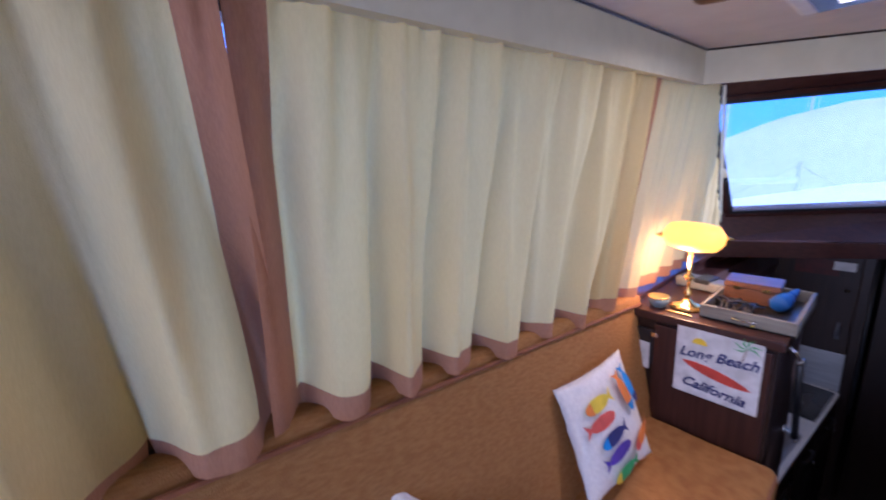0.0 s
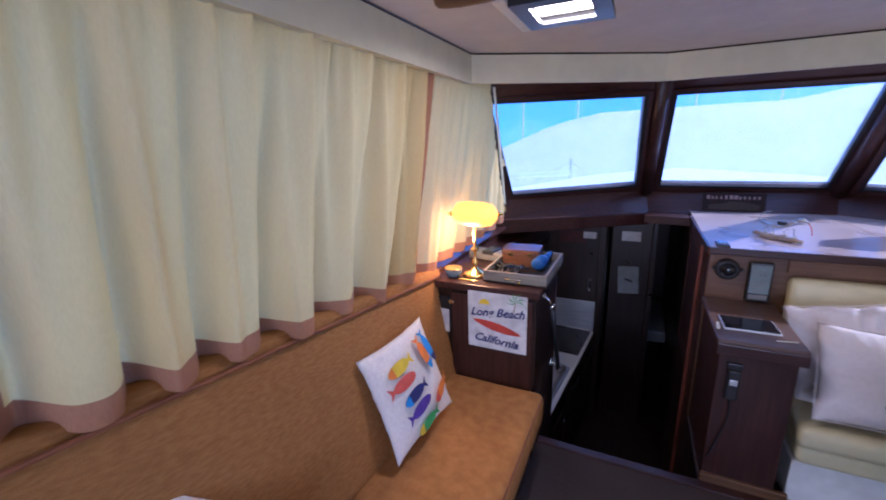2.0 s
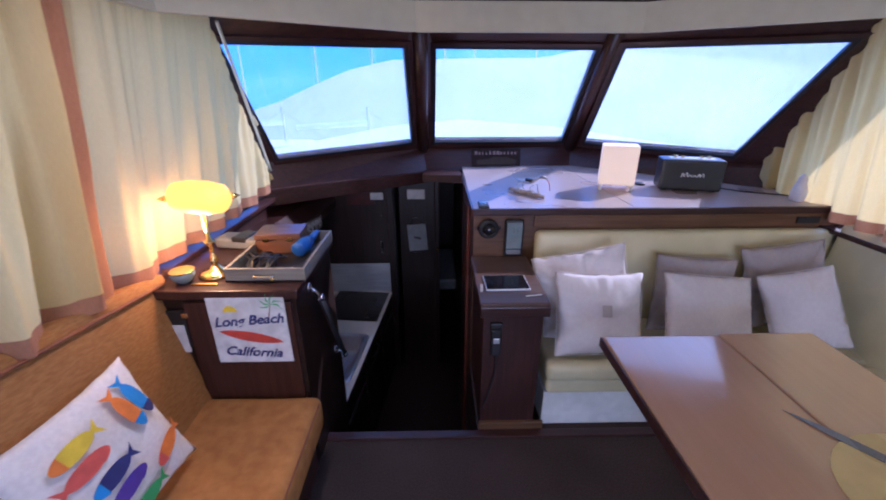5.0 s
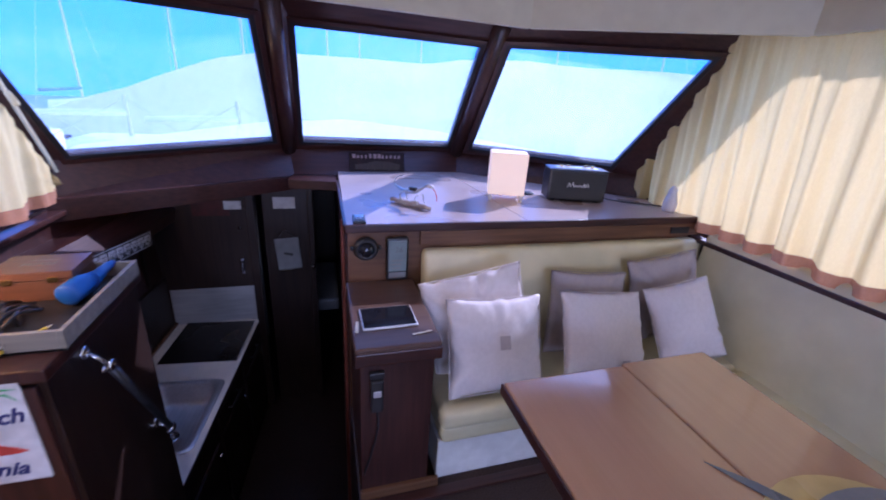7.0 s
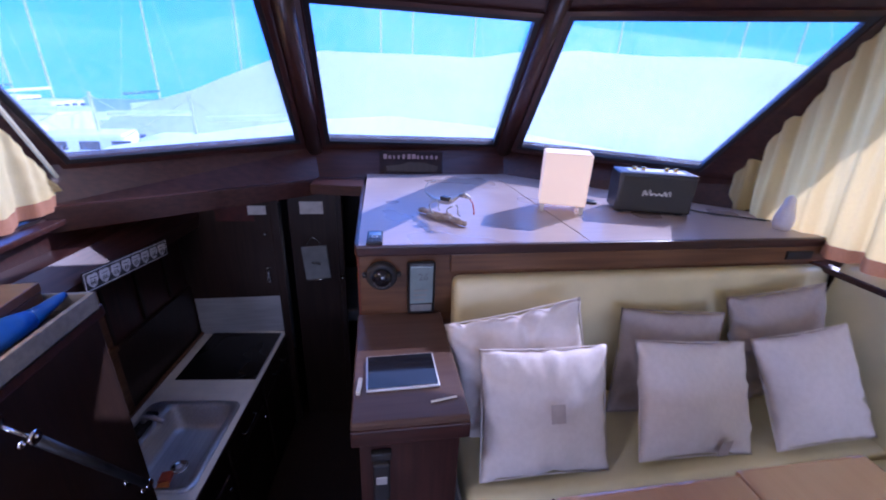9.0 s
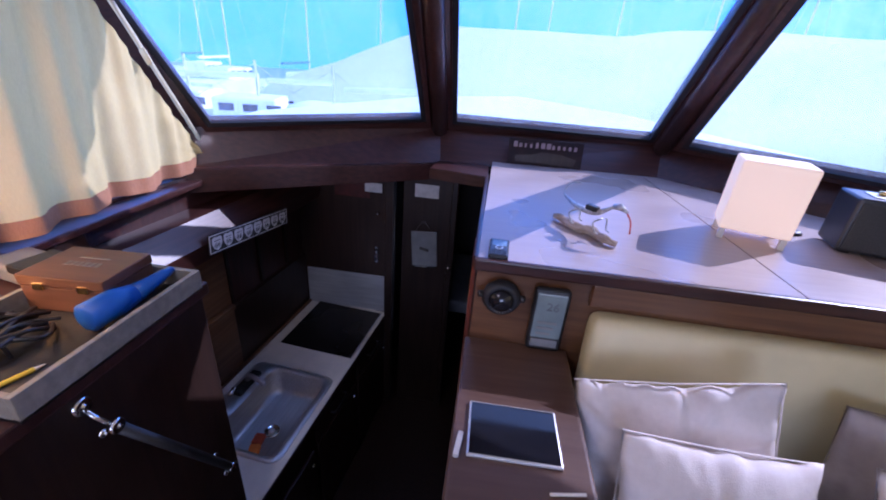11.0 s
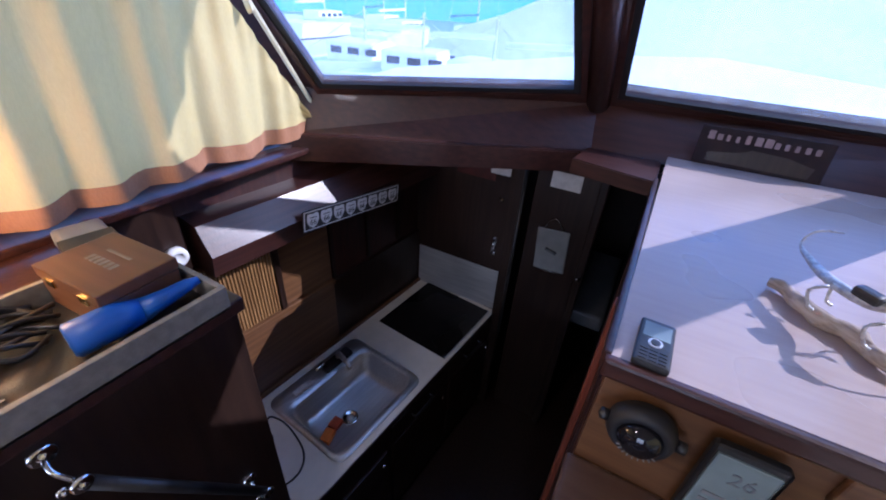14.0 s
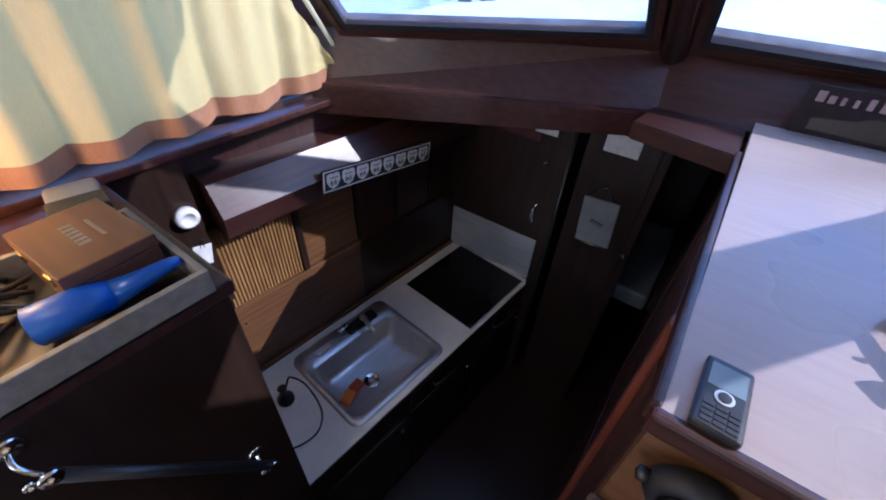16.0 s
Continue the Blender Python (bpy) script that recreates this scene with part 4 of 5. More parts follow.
# ---- things on the dashboard shelf ----
def cube_lamp():
    e = thing("table_lamp", (1.535, 2.93, DZ), -20, "lit white square paper lamp on four feet", "lamp")
    bm = bmesh.new()
    box(-0.10, 0.10, -0.075, 0.075, 0.035, 0.262, 0.010, 3, bm)
    part("shade", bm, "bulbshade", e, "glowing white paper shade")
    for x in (-0.085, 0.085):
        for y in (-0.062, 0.062):
            part("foot", box(x - 0.009, x + 0.009, y - 0.009, y + 0.009, 0, 0.05, 0.002), "counter", e)
    return e


cube_lamp()


def loudspeaker():
    e = thing("loudspeaker", (1.955, 2.90, DZ), -16, "black box loudspeaker with grey grille and white lettering shape", "loudspeaker")
    part("body", box(-0.165, 0.165, -0.07, 0.08, 0.008, 0.185, 0.012, 3), "black", e)
    part("grille", box(-0.155, 0.155, -0.076, -0.068, 0.018, 0.172, 0.004), "grille", e, "woven grey grille")
    part("top_panel", box(-0.12, 0.12, -0.04, 0.04, 0.185, 0.188, 0.001), "steel_sheet", e)
    for x in (-0.09, -0.05, 0.05, 0.09):
        part("control_knob", cyl(0.011, 0.014, 16, bev=0.002, z0=0.188), "brass", e, "", True).location = (x, 0, 0)
    b = part("badge", tube(arc([(-0.058, -0.078, 0.085), (-0.052, -0.078, 0.112), (-0.042, -0.078, 0.09), (-0.030, -0.078, 0.113), (-0.024, -0.078, 0.09), (-0.010, -0.078, 0.099), (0.0, -0.078, 0.09), (0.012, -0.078, 0.099), (0.024, -0.078, 0.09), (0.036, -0.078, 0.108), (0.042, -0.078, 0.09), (0.054, -0.078, 0.11), (0.060, -0.078, 0.09)], 4), 0.0036, 6), "paper", e, "white script badge", True)
    for x in (-0.13, 0.13):
        part("foot", box(x - 0.015, x + 0.015, -0.05, 0.05, 0, 0.01, 0.003), "rubber", e)
    part("cable", tube(arc([(0.10, 0.06, 0.02), (0.26, 0.02, 0.006), (0.40, -0.02, 0.006), (0.52, -0.05, 0.006)], 6), 0.004, 6), "black", e, "", True)
    return e


loudspeaker()


def lizard():
    e = thing("driftwood_sculpture", (0.96, 2.785, DZ), -49, "silver wire lizard standing on a piece of driftwood", "sculpture")
    bm = bmesh.new()
    pts = [Vector((-0.125 + 0.25 * k / 14, 0.008 * math.sin(k * 0.9), 0.014 + 0.003 * math.sin(k * 1.7))) for k in range(15)]
    tube(pts, [0.005 + 0.011 * math.sin(math.pi * (0.08 + 0.86 * k / 14)) ** 0.6 * (1 + 0.2 * math.sin(k * 2.3)) for k in range(15)], 10, bm)
    part("driftwood", bm, "drift", e, "weathered grey driftwood", True)
    part("body", tube(arc([(-0.11, 0.085, 0.130), (-0.145, 0.075, 0.115), (-0.15, 0.06, 0.085), (-0.11, 0.045, 0.072), (-0.05, 0.02, 0.070), (0.02, 0.008, 0.076), (0.06, 0.01, 0.10), (0.08, 0.015, 0.115)], 6), [0.0022 + 0.008 * max(0, math.sin(math.pi * min(1, max(0, (k - 12) / 30)))) for k in range(43)], 8), "wire", e, "twisted silver wire body", True)
    part("head", tube([(0.075, 0.015, 0.113), (0.095, 0.018, 0.118), (0.122, 0.02, 0.108)], [0.009, 0.011, 0.004], 10), "wire", e, "", True)
    for x, y in ((-0.05, 0.03), (-0.045, -0.025), (0.055, 0.028), (0.05, -0.028)):
        part("leg", tube(arc([(x + 0.01, y * 0.2, 0.072), (x, y * 1.1, 0.06), (x + 0.008, y * 0.9, 0.032), (x + 0.02, y * 0.9, 0.028)], 4), 0.0030, 6), "wire", e, "", True)
    part("tongue", tube(arc([(0.118, 0.02, 0.107), (0.135, 0.022, 0.085), (0.145, 0.018, 0.05)], 4), 0.0022, 6), "red", e, "red tongue", True)
    part("dark_coil", box(-0.005, 0.035, -0.012, 0.012, 0.082, 0.10, 0.006), "black", e)
    return e


lizard()


def key_phone():
    e = thing("mobile_phone", (0.692, 2.565, DZ), -2, "dark keypad mobile phone lying on the shelf", "phone")
    part("body", box(-0.027, 0.027, -0.057, 0.057, 0, 0.014, 0.006, 3), "black", e)
    part("screen", box(-0.021, 0.021, 0.006, 0.046, 0.0135, 0.0148, 0.001), "lcd", e)
    part("pad", lathe([(0.011, 0), (0.011, 0.002), (0, 0.0025)], 20), "steel_sheet", e, "round silver button").location = (0, -0.006, 0.0135)
    part("pad_centre", lathe([(0.0075, 0), (0.0075, 0.0032), (0, 0.0036)], 20), "black", e).location = (0, -0.006, 0.0135)
    for i in range(3):
        for j in range(4):
            part("key", box(-0.020 + 0.014 * i, -0.008 + 0.014 * i, -0.050 + 0.008 * j, -0.044 + 0.008 * j, 0.0135, 0.0152, 0.0005, 1), "black", e)
    return e


key_phone()
bm = lathe([(0.030, 0), (0.036, 0.02), (0.037, 0.05), (0.028, 0.085), (0.022, 0.105), (0.020, 0.125), (0.010, 0.142), (0, 0.146)], 20)
solo("bird_figurine", bm, "linen", "small grey stone bird figurine", "figurine", at=(2.40, 2.62, DZ), smooth=True)
solo("rubber_ring", lathe([(0.03, 0), (0.034, 0.005), (0.03, 0.012), (0.015, 0.014), (0, 0.012)], 20), "black", "small black round puck on the shelf", "puck", at=(1.74, 3.03, DZ), smooth=True)
s = thing("poster", (0.91, 3.668, 1.04), 2.5, "dark metal sign with pale bars and a car picture", "sign", rx=-12)
part("plate", box(-0.19, 0.19, -0.004, 0, -0.065, 0.065, 0.002), "poster", s)
for k, w in enumerate((0.020, 0.016, 0.010, 0.010, 0.014, 0.020, 0.022, 0.014, 0.012, 0.012, 0.014, 0.014)):
    part("letter_bar", box(-0.165 + 0.028 * k, -0.165 + 0.028 * k + w, -0.006, -0.004, 0.022, 0.050 if k in (0, 4, 5, 6) else 0.042, 0.002), "print", s)
part("printed_shape", flat([(-0.15, -0.05), (0.15, -0.055), (0.16, -0.02), (0.08, 0.0), (-0.02, 0.005), (-0.06, -0.01), (-0.15, -0.02)], 0.001), "dark", s).location = (0, -0.004, 0)

# ---- galley ----
U, V = Vector((0.10, 0.995, 0)), Vector((0.995, -0.10, 0))
GZ = -0.23
GM = Matrix(((U.x, -V.x, 0, -0.13), (U.y, -V.y, 0, 2.30), (0, 0, 1, 0), (0, 0, 0, 1)))


def gset(e):
    """Sets a thing into the galley frame: x runs forward along the counter's edge, y outboard."""
    e.matrix_basis = GM @ e.matrix_basis
    return e


def galley_unit():
    e = thing("galley_cabinet", label="dark galley base unit with drawers under the counter", category="cabinet")
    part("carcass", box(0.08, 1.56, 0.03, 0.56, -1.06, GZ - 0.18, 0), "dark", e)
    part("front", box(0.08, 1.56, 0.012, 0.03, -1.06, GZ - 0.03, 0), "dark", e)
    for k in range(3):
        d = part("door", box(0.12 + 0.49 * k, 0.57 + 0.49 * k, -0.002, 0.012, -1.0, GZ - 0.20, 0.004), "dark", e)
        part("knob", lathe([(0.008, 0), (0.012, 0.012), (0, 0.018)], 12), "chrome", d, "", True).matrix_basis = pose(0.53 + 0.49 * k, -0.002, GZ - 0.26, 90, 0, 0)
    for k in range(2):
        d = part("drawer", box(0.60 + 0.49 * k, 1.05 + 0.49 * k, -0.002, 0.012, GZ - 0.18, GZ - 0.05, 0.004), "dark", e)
        part("handle", tube(arc([(0.75 + 0.49 * k, -0.002, GZ - 0.11), (0.76 + 0.49 * k, -0.025, GZ - 0.11), (0.89 + 0.49 * k, -0.025, GZ - 0.11), (0.90 + 0.49 * k, -0.002, GZ - 0.11)], 4), 0.005, 8), "black", d, "", True)
    return gset(e)


galley_unit()
SX0, SX1, SY0, SY1 = 0.315, 0.875, 0.03, 0.52


def counter():
    bm = ring(((0, 0, GZ), (1.58, 0, GZ), (1.58, 0.60, GZ), (0, 0.60, GZ)), ((SX0 + 0.02, SY0 + 0.02, GZ), (SX1 - 0.02, SY0 + 0.02, GZ), (SX1 - 0.02, SY1 - 0.02, GZ), (SX0 + 0.02, SY1 - 0.02, GZ)), -0.03)
    e = thing("galley_counter", label="cream laminate galley counter with cut-out sink", category="counter")
    part("worktop", bm, "counter", e)
    part("lipping", box(0.0, 1.58, -0.006, -0.001, GZ - 0.032, GZ - 0.002, 0.002), "dark", e, "dark edge strip")
    part("upstand", box(0.0, 1.58, 0.556, 0.572, GZ + 0.001, GZ + 0.02, 0.003), "teak", e, "thin wooden upstand")
    return gset(e)


counter()


def sink():
    e = thing("sink", label="stainless steel sink set into the counter", category="sink")
    bm = bmesh.new()

    def rr(x0, x1, y0, y1, r, z, n=5):
        out = []
        for cx, cy, a0 in ((x1 - r, y1 - r, 0), (x0 + r, y1 - r, 90), (x0 + r, y0 + r, 180), (x1 - r, y0 + r, 270)):
            for k in range(n + 1):
                a = radians(a0 + 90 * k / n)
                out.append(bm.verts.new((cx + r * math.cos(a), cy + r * math.sin(a), z)))
        return out
    loops = [rr(SX0, SX1, SY0, SY1, 0.05, GZ + 0.002), rr(SX0 + 0.005, SX1 - 0.005, SY0 + 0.005, SY1 - 0.005, 0.046, GZ + 0.007), rr(SX0 + 0.03, SX1 - 0.03, SY0 + 0.035, SY1 - 0.115, 0.05, GZ + 0.005), rr(SX0 + 0.036, SX1 - 0.036, SY0 + 0.041, SY1 - 0.121, 0.05, GZ - 0.005), rr(SX0 + 0.05, SX1 - 0.05, SY0 + 0.055, SY1 - 0.135, 0.055, GZ - 0.11), rr(SX0 + 0.08, SX1 - 0.08, SY0 + 0.085, SY1 - 0.165, 0.05, GZ - 0.128)]
    for a, b in zip(loops, loops[1:]):
        for k in range(len(a)):
            bm.faces.new((a[k], a[(k + 1) % len(a)], b[(k + 1) % len(b)], b[k]))
    bm.faces.new(loops[-1])
    part("basin", bm, "steel", e, "", True)
    d = part("drain", lathe([(0.042, 0), (0.042, 0.003), (0.034, 0.004), (0.030, 0.001), (0.0, 0.001)], 24), "chrome", e, "", True)
    d.location = (0.56, 0.235, GZ - 0.128)
    part("drain_cap", lathe([(0.016, 0.0), (0.014, 0.006), (0, 0.008)], 16), "steel", e, "", True).location = (0.56, 0.235, GZ - 0.126)
    return gset(e)


sink()
f = thing("tap", label="dark metal mixer tap behind the basin", category="tap")
part("base", box(0.60, 0.78, 0.425, 0.485, GZ + 0.006, GZ + 0.03, 0.012, 3), "black", f)
part("spout", tube(arc([(0.70, 0.455, GZ + 0.02), (0.70, 0.45, GZ + 0.06), (0.68, 0.38, GZ + 0.075), (0.67, 0.33, GZ + 0.06)], 5), 0.013, 10), "steel", f, "", True)
part("lever", tube([(0.62, 0.455, GZ + 0.03), (0.60, 0.46, GZ + 0.06), (0.55, 0.44, GZ + 0.07)], 0.010, 10), "chrome", f, "", True)
gset(f)
gset(solo("sponge", box(-0.035, 0.035, -0.025, 0.025, 0, 0.03, 0.006), "sponge", "orange kitchen sponge lying in the sink", "sponge", at=(0.42, 0.235, GZ - 0.126), rz=20))
gset(solo("sponge", box(-0.03, 0.03, -0.024, 0.024, 0, 0.03, 0.006), "sponge_red", "red kitchen sponge lying in the sink", "sponge", at=(0.485, 0.255, GZ - 0.126), rz=8))
gset(solo("soap_dish", box(-0.04, 0.04, -0.018, 0.018, 0, 0.010, 0.004), "paper", "small white packet on the sink rim", "packet", at=(0.46, 0.455, GZ + 0.007)))
h = thing("hob", (1.055, 0.025, GZ), label="black ceramic hob set into the counter", category="hob")
part("glass_top", box(0.0, 0.49, 0.0, 0.47, 0, 0.008, 0.003), "hob", h)
part("edge_trim", box(0.0, 0.49, -0.006, -0.001, 0, 0.009, 0.001), "steel_sheet", h, "thin steel edge strip")
gset(h)
c = thing("charger", label="black cable charger standing on the counter", category="charger")
part("body", lathe([(0.035, 0), (0.035, 0.02), (0.02, 0.035), (0.014, 0.07), (0.02, 0.09), (0, 0.095)], 18), "black", c, "", True).location = (0.20, 0.36, GZ)
part("cable", tube(arc([(0.22, 0.36, GZ + 0.09), (0.24, 0.34, GZ + 0.15), (0.28, 0.30, GZ + 0.08), (0.27, 0.20, GZ + 0.01), (0.20, 0.14, GZ + 0.006), (0.10, 0.16, GZ + 0.006), (0.04, 0.24, GZ + 0.006)], 8), 0.004, 6), "black", c, "", True)
gset(c)


def galley_back():
    e = thing("galley_wall", label="dark outboard galley wall with sliding locker doors", category="wall", kind="structure")
    part("panel", box(-0.30, 1.62, 0.60, 0.63, -1.06, 0.90, 0), "mahogany", e)
    part("end_panel", box(-0.05, 0.20, 0.50, 0.60, 0.30, 0.86, 0.004), "dark", e)
    part("lower_board", box(0.10, 0.82, 0.575, 0.60, GZ, 0.16, 0.003), "teak", e)
    # unlit far stretch of the board: its shade is put into the darker colour
    part("lower_board", box(0.82, 1.56, 0.580, 0.60, GZ, 0.16, 0.003), "dark", e)
    part("rail", box(0.10, 0.82, 0.560, 0.60, 0.16, 0.185, 0.004), "teak", e)
    part("locker_frame", box(0.10, 0.82, 0.585, 0.60, 0.18, 0.56, 0.003), "dark", e)
    d = part("sliding_door", box(0.20, 0.51, 0.570, 0.585, 0.19, 0.56, 0.003), "teak", e, "ribbed cane sliding door")
    for k in range(22):
        part("rib", box(0.203 + 0.014 * k, 0.213 + 0.014 * k, 0.564, 0.571, 0.195, 0.555, 0.002, 1), "wicker", d)
    part("sliding_door", box(0.545, 0.815, 0.578, 0.592, 0.19, 0.56, 0.003), "teak", e, "plain wooden sliding door")
    part("post", box(0.514, 0.541, 0.560, 0.60, 0.19, 0.56, 0.004), "dark", e)
    for x in (0.83, 1.08, 1.33):
        part("batten", box(x, x + 0.02, 0.585, 0.60, 0.18, 0.62, 0.002), "dark", e)
    part("screw", lathe([(0.006, 0), (0.004, 0.003), (0, 0.004)], 10), "brass", e).matrix_basis = pose(0.22, 0.575, 0.08, 90, 0, 0)
    bm = bmesh.new()
    prof = [(0.60, 0.76), (0.50, 0.755), (0.44, 0.66), (0.46, 0.575), (0.60, 0.575)]
    a = [bm.verts.new((0.24, y, z)) for y, z in prof]
    b = [bm.verts.new((1.58, y, z)) for y, z in prof]
    bm.faces.new(a), bm.faces.new(b[::-1])
    for i in range(5):
        bm.faces.new((a[i], b[i], b[(i + 1) % 5], a[(i + 1) % 5]))
    part("soffit", bm, "mahogany_y", e, "slanted wooden light pelmet")
    return gset(e)


galley_back()
r = thing("number_plate", (0.86, 0.425, 0.63), label="black strip sign with a row of white road shields", category="sign", ry=6)
part("plate", box(-0.28, 0.28, -0.006, 0, -0.045, 0.045, 0.003), "black", r)
part("border", ring(((-0.277, -0.007, -0.040), (0.277, -0.007, -0.040), (0.277, -0.007, 0.040), (-0.277, -0.007, 0.040)), ((-0.272, -0.007, -0.036), (0.272, -0.007, -0.036), (0.272, -0.007, 0.036), (-0.272, -0.007, 0.036)), -0.001), "paper", r)
for k in range(8):
    x = -0.234 + 0.067 * k
    sh = part("shield", flat([(-0.026, 0.026), (-0.014, 0.030), (0, 0.026), (0.014, 0.030), (0.026, 0.026), (0.029, 0.0), (0.018, -0.022), (0, -0.033), (-0.018, -0.022), (-0.029, 0.0)], 0.002), "paper", r)
    sh.location = (x, -0.006, 0)
    lettering("number", "66", 0.032, "black", r, pose(x, -0.0085, -0.008, 90, 0, 0), 0.0004)
    part("bar", box(x - 0.018, x + 0.018, -0.009, -0.008, 0.011, 0.014, 0), "black", r)
gset(r)
k = solo("wall_socket", lathe([(0.034, 0), (0.034, 0.02), (0.022, 0.03), (0.018, 0.024), (0, 0.022)], 20), "paper", "white round socket on the galley wall", "socket", smooth=True)
k.matrix_basis = GM @ pose(0.16, 0.50, 0.685, 90, 0, 0)
k = thing("tag", label="white hanging key tag with a ring", category="tag")
part("card", box(-0.028, 0.028, -0.003, 0, -0.075, 0, 0.002), "paper", k)
part("loop", tube(arc([(-0.006, -0.002, -0.01), (0, -0.004, 0.02), (0.006, -0.002, -0.01)], 5), 0.002, 6), "chrome", k, "", True)
k.matrix_basis = GM @ pose(0.17, 0.50, 0.57, 0, 12, 0)

# forward galley bulkhead, door frame and passage
BY = 3.89
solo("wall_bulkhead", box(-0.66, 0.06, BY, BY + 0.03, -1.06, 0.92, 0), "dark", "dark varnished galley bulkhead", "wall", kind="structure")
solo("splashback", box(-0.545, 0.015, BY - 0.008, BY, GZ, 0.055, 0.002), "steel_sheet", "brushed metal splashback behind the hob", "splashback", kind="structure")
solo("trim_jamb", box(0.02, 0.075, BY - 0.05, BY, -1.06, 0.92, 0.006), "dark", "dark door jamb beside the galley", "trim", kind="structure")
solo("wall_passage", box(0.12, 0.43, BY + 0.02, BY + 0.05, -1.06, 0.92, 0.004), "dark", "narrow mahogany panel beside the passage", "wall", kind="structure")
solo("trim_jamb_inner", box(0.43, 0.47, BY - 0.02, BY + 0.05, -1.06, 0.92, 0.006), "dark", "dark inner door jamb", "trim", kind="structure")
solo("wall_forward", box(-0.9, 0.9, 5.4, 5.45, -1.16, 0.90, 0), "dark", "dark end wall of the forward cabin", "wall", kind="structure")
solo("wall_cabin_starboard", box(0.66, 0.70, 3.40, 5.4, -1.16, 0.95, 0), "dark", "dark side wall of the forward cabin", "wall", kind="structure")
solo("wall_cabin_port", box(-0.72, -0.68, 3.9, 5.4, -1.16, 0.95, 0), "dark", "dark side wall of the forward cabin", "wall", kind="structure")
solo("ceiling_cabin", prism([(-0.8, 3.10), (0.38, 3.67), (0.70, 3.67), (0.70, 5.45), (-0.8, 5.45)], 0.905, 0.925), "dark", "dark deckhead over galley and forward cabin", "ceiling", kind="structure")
solo("berth", pad(0.5, 0.9, 0.12, 0.03), "grey", "grey mattress in the dark forward cabin", "berth", at=(0.40, 4.75, -0.45), smooth=True)
solo("trim_header", slab(((-0.70, 3.045, 0.825), (0.38, 3.615, 0.86), (0.38, 3.615, 0.943), (-0.70, 3.045, 0.935)), -0.04, 0.004), "mahogany_y", "mahogany header beam above the galley", "trim", kind="structure")
solo("trim_header_short", prism([(0.345, 3.46), (0.634, 3.40), (0.634, 3.64), (0.36, 3.64)], 0.90, 0.955, 0.004), "mahogany_y", "short mahogany header over the passage", "trim", kind="structure")
solo("wall_below_floor", box(0.637, 0.66, 1.93, 2.535, -1.06, -0.002, 0), "dark", "dark panel below the saloon floor", "wall", kind="structure")
solo("trim_red_jamb", box(0.620, 0.637, 2.70, 2.73, -1.06, 0.93, 0.005), "redwood", "reddish wooden jamb of the passage", "trim", kind="structure")
d = thing("pull_handle", (-0.045, BY - 0.002, 0.22), label="chrome pull handle on the galley locker", category="handle")
part("plate", box(-0.012, 0.012, -0.004, 0, -0.06, 0.06, 0.003), "chrome", d)
part("grip", tube(arc([(0, -0.004, -0.045), (0, -0.03, -0.03), (0, -0.03, 0.03), (0, -0.004, 0.045)], 5), 0.006, 8), "chrome", d, "", True)
k = solo("knob", lathe([(0.014, 0), (0.016, 0.012), (0.008, 0.024), (0, 0.026)], 16), "chrome", "small chrome lock on the bulkhead", "lock", smooth=True)
k.matrix_basis = pose(-0.035, BY - 0.001, 0.52, 90, 0, 0)
k = solo("knob", lathe([(0.014, 0), (0.016, 0.012), (0.008, 0.024), (0, 0.026)], 16), "chrome", "small chrome door knob", "knob", smooth=True)
k.matrix_basis = pose(0.45, BY - 0.021, 0.20, 90, 0, 0)
solo("picture", box(-0.16, 0.07, -0.004, 0, -0.05, 0.06, 0.001), "dim_red", "dim red and white car picture", "picture", at=(-0.16, BY - 0.001, 0.66))
solo("sticker", box(-0.06, 0.05, -0.004, 0, -0.03, 0.03, 0.001), "paper", "white paper label on the bulkhead", "label", at=(-0.06, BY - 0.006, 0.685))
solo("picture", box(-0.075, 0.075, -0.004, 0, -0.04, 0.045, 0.001), "paper", "white card with a ship drawing", "card", at=(0.27, BY + 0.019, 0.69))
b = thing("clipboard", (0.275, BY + 0.012, 0.30), label="small grey glass tray hanging on a cord", category="tray", ry=-4)
part("board", box(-0.085, 0.085, -0.012, 0, -0.125, 0.125, 0.006), "grey", b)
part("emblem", tube([(-0.03, -0.014, 0.01), (0.03, -0.014, -0.01)], 0.009, 8), "black", b)
part("cord", tube(arc([(-0.06, -0.004, 0.12), (0, -0.008, 0.19), (0.06, -0.004, 0.12)], 6), 0.003, 6), "chrome", b, "", True)
part("rod", tube([(-0.075, -0.013, -0.13), (0.075, -0.013, -0.13)], 0.004, 6), "chrome", b, "", True)
solo("door_latch", tube([(0.085, BY - 0.055, -0.35), (0.085, BY - 0.055, 0.75)], 0.010, 8), "black", "slim black door bar on the jamb", "bar", smooth=True)
m = thing("door_mat", (0.28, 2.75, -1.10), label="grey patterned mat on the galley floor", category="mat")
part("mat", box(-0.22, 0.22, -0.35, 0.35, 0, 0.012, 0.004), "linen_dark", m)
part("motif", box(-0.12, 0.12, -0.18, 0.18, 0.012, 0.0135, 0), "black", m)

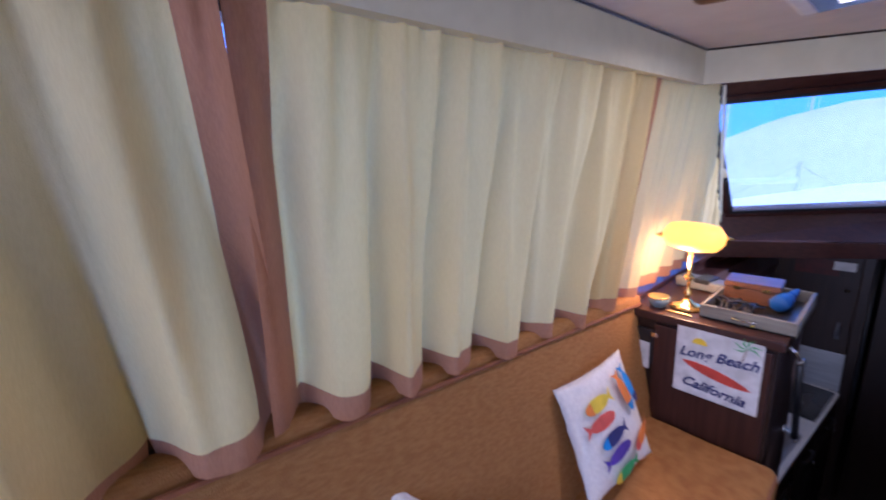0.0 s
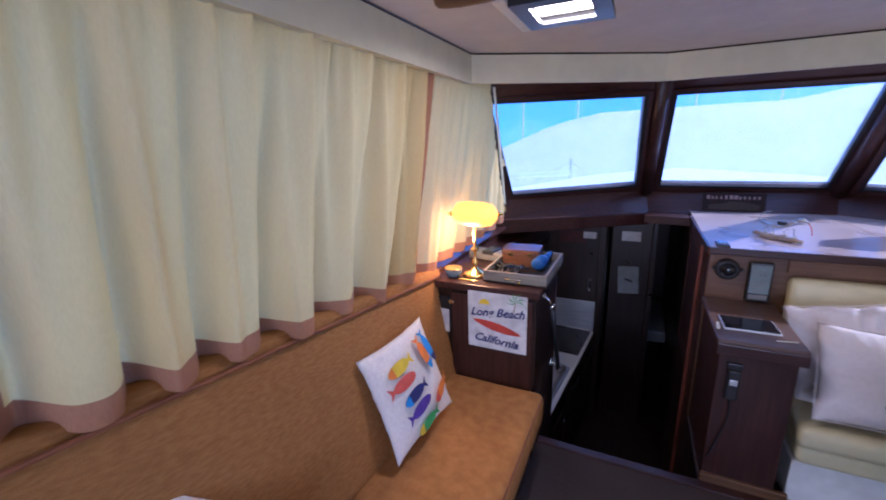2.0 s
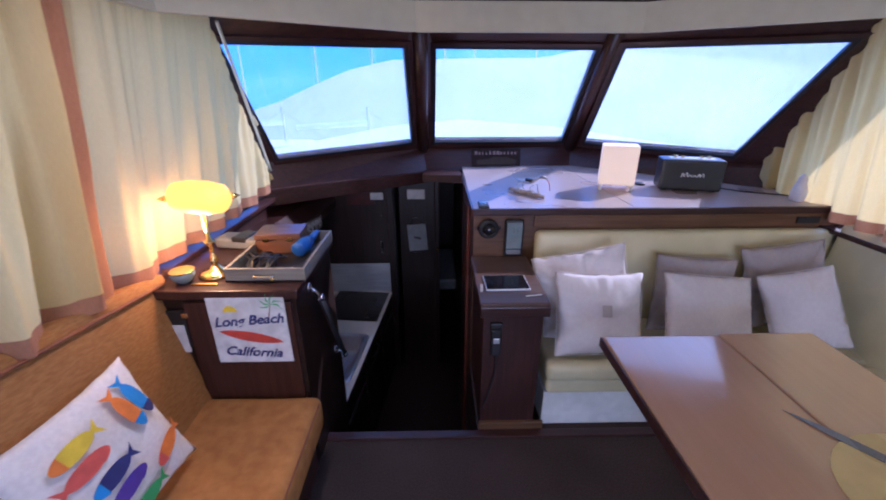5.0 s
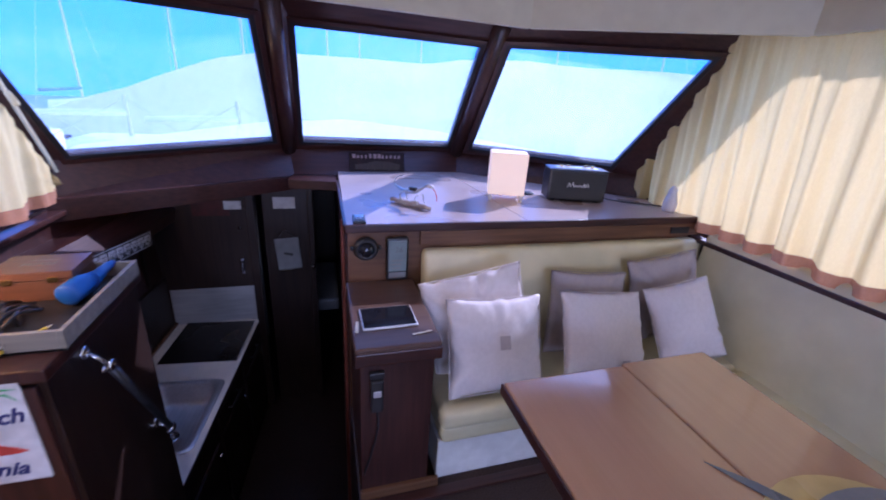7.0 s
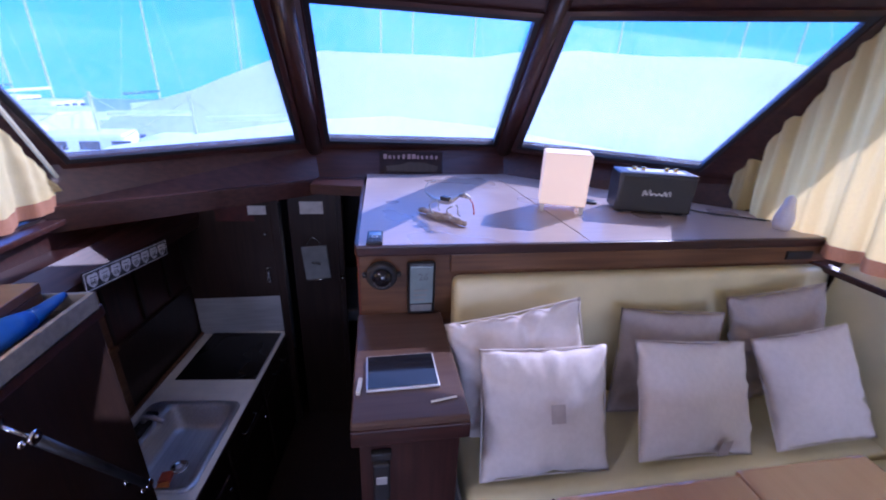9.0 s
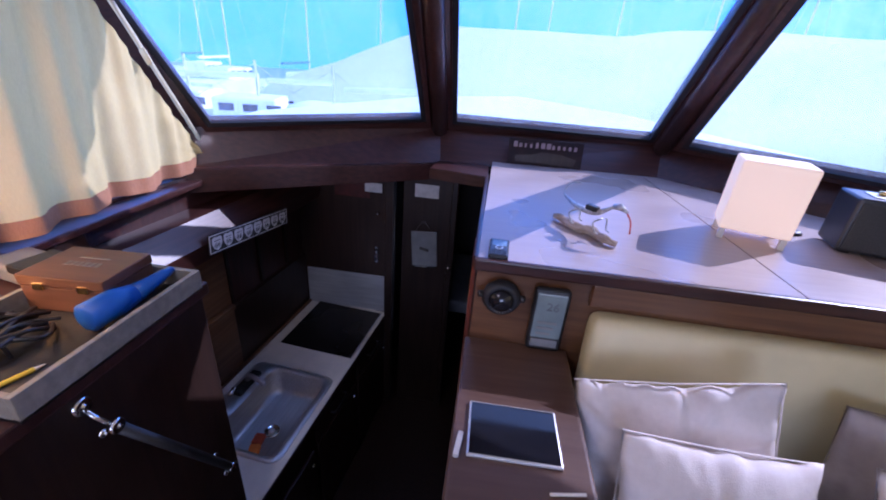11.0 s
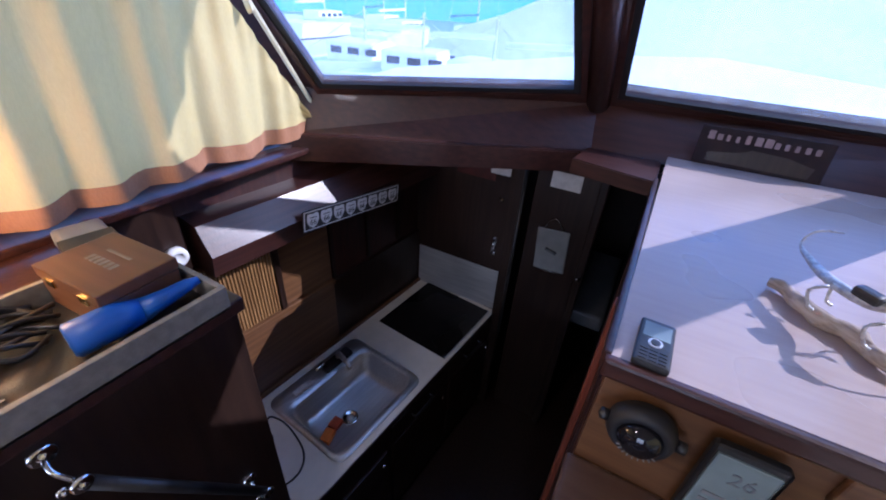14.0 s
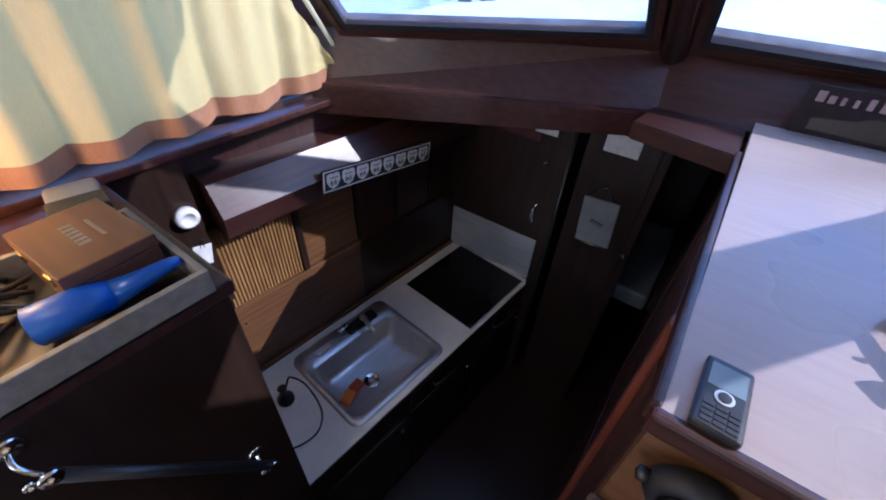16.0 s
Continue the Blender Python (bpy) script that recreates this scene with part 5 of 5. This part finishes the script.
# ---- ceiling light ----
l = thing("ceiling_light", (0.035, 1.53, 1.905), 0, "lit rectangular ceiling light with dark frame", "light")
part("frame", ring(((-0.12, -0.14, -0.02), (-0.12, 0.14, -0.02), (0.14, 0.14, -0.02), (0.14, -0.14, -0.02)), ((-0.075, -0.09, -0.02), (-0.075, 0.09, -0.02), (0.09, 0.09, -0.02), (0.09, -0.09, -0.02)), 0.02), "black", l)
part("diffuser", box(-0.077, 0.092, -0.092, 0.092, -0.015, -0.006, 0.002), "panel_lit", l, "warm lit diffuser")
part("side_cover", box(-0.165, -0.122, -0.16, 0.19, -0.030, 0.0, 0.01), "white", l, "white plastic strip")
part("switch", cyl(0.025, 0.012, 20), "white", l).location = (0.115, -0.10, -0.03)
w = thing("ceiling_fitting", (-0.13, 1.27, 1.905), 0, "carved brown wooden bracket on the headliner", "bracket")
part("scroll", tube(arc([(-0.09, 0.03, -0.02), (-0.10, 0.0, -0.03), (-0.04, 0.0, -0.035), (0.05, 0.01, -0.03), (0.14, -0.03, -0.02)], 6), 0.022, 10), "teak", w, "", True)
al = new("ceiling_lamp", bpy.data.lights.new("ceiling_lamp", "AREA"))
al.data.energy, al.data.size, al.data.color = 3.0, 0.2, (1.0, 0.88, 0.70)
al.matrix_world = look((0.04, 1.53, 1.875), (0.04, 1.53, 0))

# ---- outside: harbour ----
# pale sheet added instead of dark water, to brighten the view outside
solo("ground", box(-3000, 3000, -3000, 3000, -2.6, -2.5, 0), "quay", "added pale ground sheet in place of harbour water, reaching the horizon", "ground", kind="structure")
bm = bmesh.new()
lo = [bm.verts.new((0.9 + 90 * math.sin(radians(a)), 90 * math.cos(radians(a)), -2.5)) for a in range(-75, 80, 5)]
hi = [bm.verts.new((v.co.x, v.co.y, 42)) for v in lo]
for k in range(len(lo) - 1):
    bm.faces.new((lo[k], lo[k + 1], hi[k + 1], hi[k]))
solo("backdrop", bm, "blue_sky", "clear blue sky behind the boats", "backdrop", kind="structure")


solo("foredeck", prism([(-0.92, 3.15), (0.35, 3.765), (1.52, 3.85), (2.78, 2.92), (3.05, 4.5), (2.2, 7.0), (0.95, 8.5), (-0.3, 7.0), (-1.15, 4.5)], 0.95, 0.985), "hull", "white foredeck ahead of the windscreen", "deck", kind="structure")


RIDGE_X = (-10.80, -8.69, -7.29, -5.88, -3.78, -1.67, 1.84, 5.64, 7.60, 10.98, 15.19, 22.22, 27.84)
RIDGE_Z = (-0.31, 0.46, 0.88, 1.51, 2.36, 2.82, 2.85, 2.82, 3.20, 3.48, 3.41, 3.62, 3.20)


def tarp_boat():
    e = thing("covered_boat", (7.5, 22.0, -2.5), label="large boat under a sagging white tarpaulin", category="boat")
    bm = bmesh.new()
    n, rows = 60, []
    for i in range(n + 1):
        s = i / n
        x = -18.0 + 38.0 * s
        top = 2.5 + float(np.interp(x + 7.5, RIDGE_X, RIDGE_Z)) + 0.04 * math.sin(i * 0.31)
        prof = [(-3.6, -0.2), (-2.6, top * 0.45), (-2.0, top * 0.78), (-0.8, top * 0.95), (0, top), (1.0, top * 0.94), (3.0, top * 0.45), (3.2, -0.2)]
        rows.append([bm.verts.new((x, y + 0.10 * math.sin(i * 0.4 + k), z + (0.05 * math.sin(i * 0.6 + k) if k != 4 else 0))) for k, (y, z) in enumerate(prof)])
    for a, b in zip(rows, rows[1:]):
        for k in range(7):
            bm.faces.new((a[k], b[k], b[k + 1], a[k + 1]))
    bm.faces.new(rows[0]), bm.faces.new(rows[-1][::-1])
    part("tarpaulin", bm, "tarp", e, "", True)
    return e


tarp_boat()


def yacht(at, rz, length=9.0, cover="hull", mast=13.0):
    e = thing("yacht", at, rz, "white moored yacht with cabin and bare mast", "yacht", "moored yachts")
    bm = bmesh.new()
    rows = []
    for i in range(13):
        s = i / 12
        w = 1.5 * math.sin(math.pi * min(1, 0.25 + 0.75 * s)) ** 0.7 + 0.05
        rows.append([bm.verts.new((length * (s - 0.5), y, z)) for y, z in ((-w, 1.3 + 0.4 * s), (-w * 0.8, 0.2), (0, -0.2), (w * 0.8, 0.2), (w, 1.3 + 0.4 * s))])
    for a, b in zip(rows, rows[1:]):
        for k in range(4):
            bm.faces.new((a[k], b[k], b[k + 1], a[k + 1]))
        bm.faces.new((a[4], b[4], b[0], a[0]))
    bm.faces.new(rows[0]), bm.faces.new(rows[-1][::-1])
    part("hull", bm, "hull", e)
    c = part("cabin", box(-length * 0.2, length * 0.22, -0.9, 0.9, 1.4, 2.2, 0.15, 3), "hull", e)
    for k in range(4):
        for s in (-1, 1):
            part("window", box(-length * 0.15 + k * 0.8, -length * 0.15 + k * 0.8 + 0.5, s * 0.905 - 0.01, s * 0.905 + 0.01, 1.75, 2.0, 0), "screen", c)
    part("mast", tube([(0.3, 0, 1.5), (0.3, 0, mast)], [0.05 + mast * 0.002, 0.05], 8), "mast", e)
    part("boom", tube([(0.3, 0, 2.9), (-length * 0.4, 0, 2.8)], 0.09, 8), cover, e)
    for x in (length * 0.48, -length * 0.48):
        part("stay", tube([(0.3, 0, mast - 0.1), (x, 0, 1.7)], 0.012, 5), "mast", e)
    return e


for k in range(7):
    yacht((-30 + 5.2 * k, 34 + 2.5 * math.sin(k * 2.1), -2.5), 95 + 9 * math.sin(k * 1.7), 8.5 + math.sin(k * 3) * 1.2, "blue_tarp" if k % 2 else "hull")
for k in range(7):
    yacht((4 + 5.0 * k, 40 - 3.0 * k + 2 * math.sin(k * 2.9), -2.5), 85 + 8 * math.sin(k * 1.3), 9.0 + math.sin(k * 2) * 1.0)
for k in range(4):
    yacht((-11.5 + 3.1 * k, 16.6 - 0.5 * k, -2.5), 8 + 7 * math.sin(k * 2.3), 5.2 + 0.5 * math.sin(k * 3.1), mast=3.4)
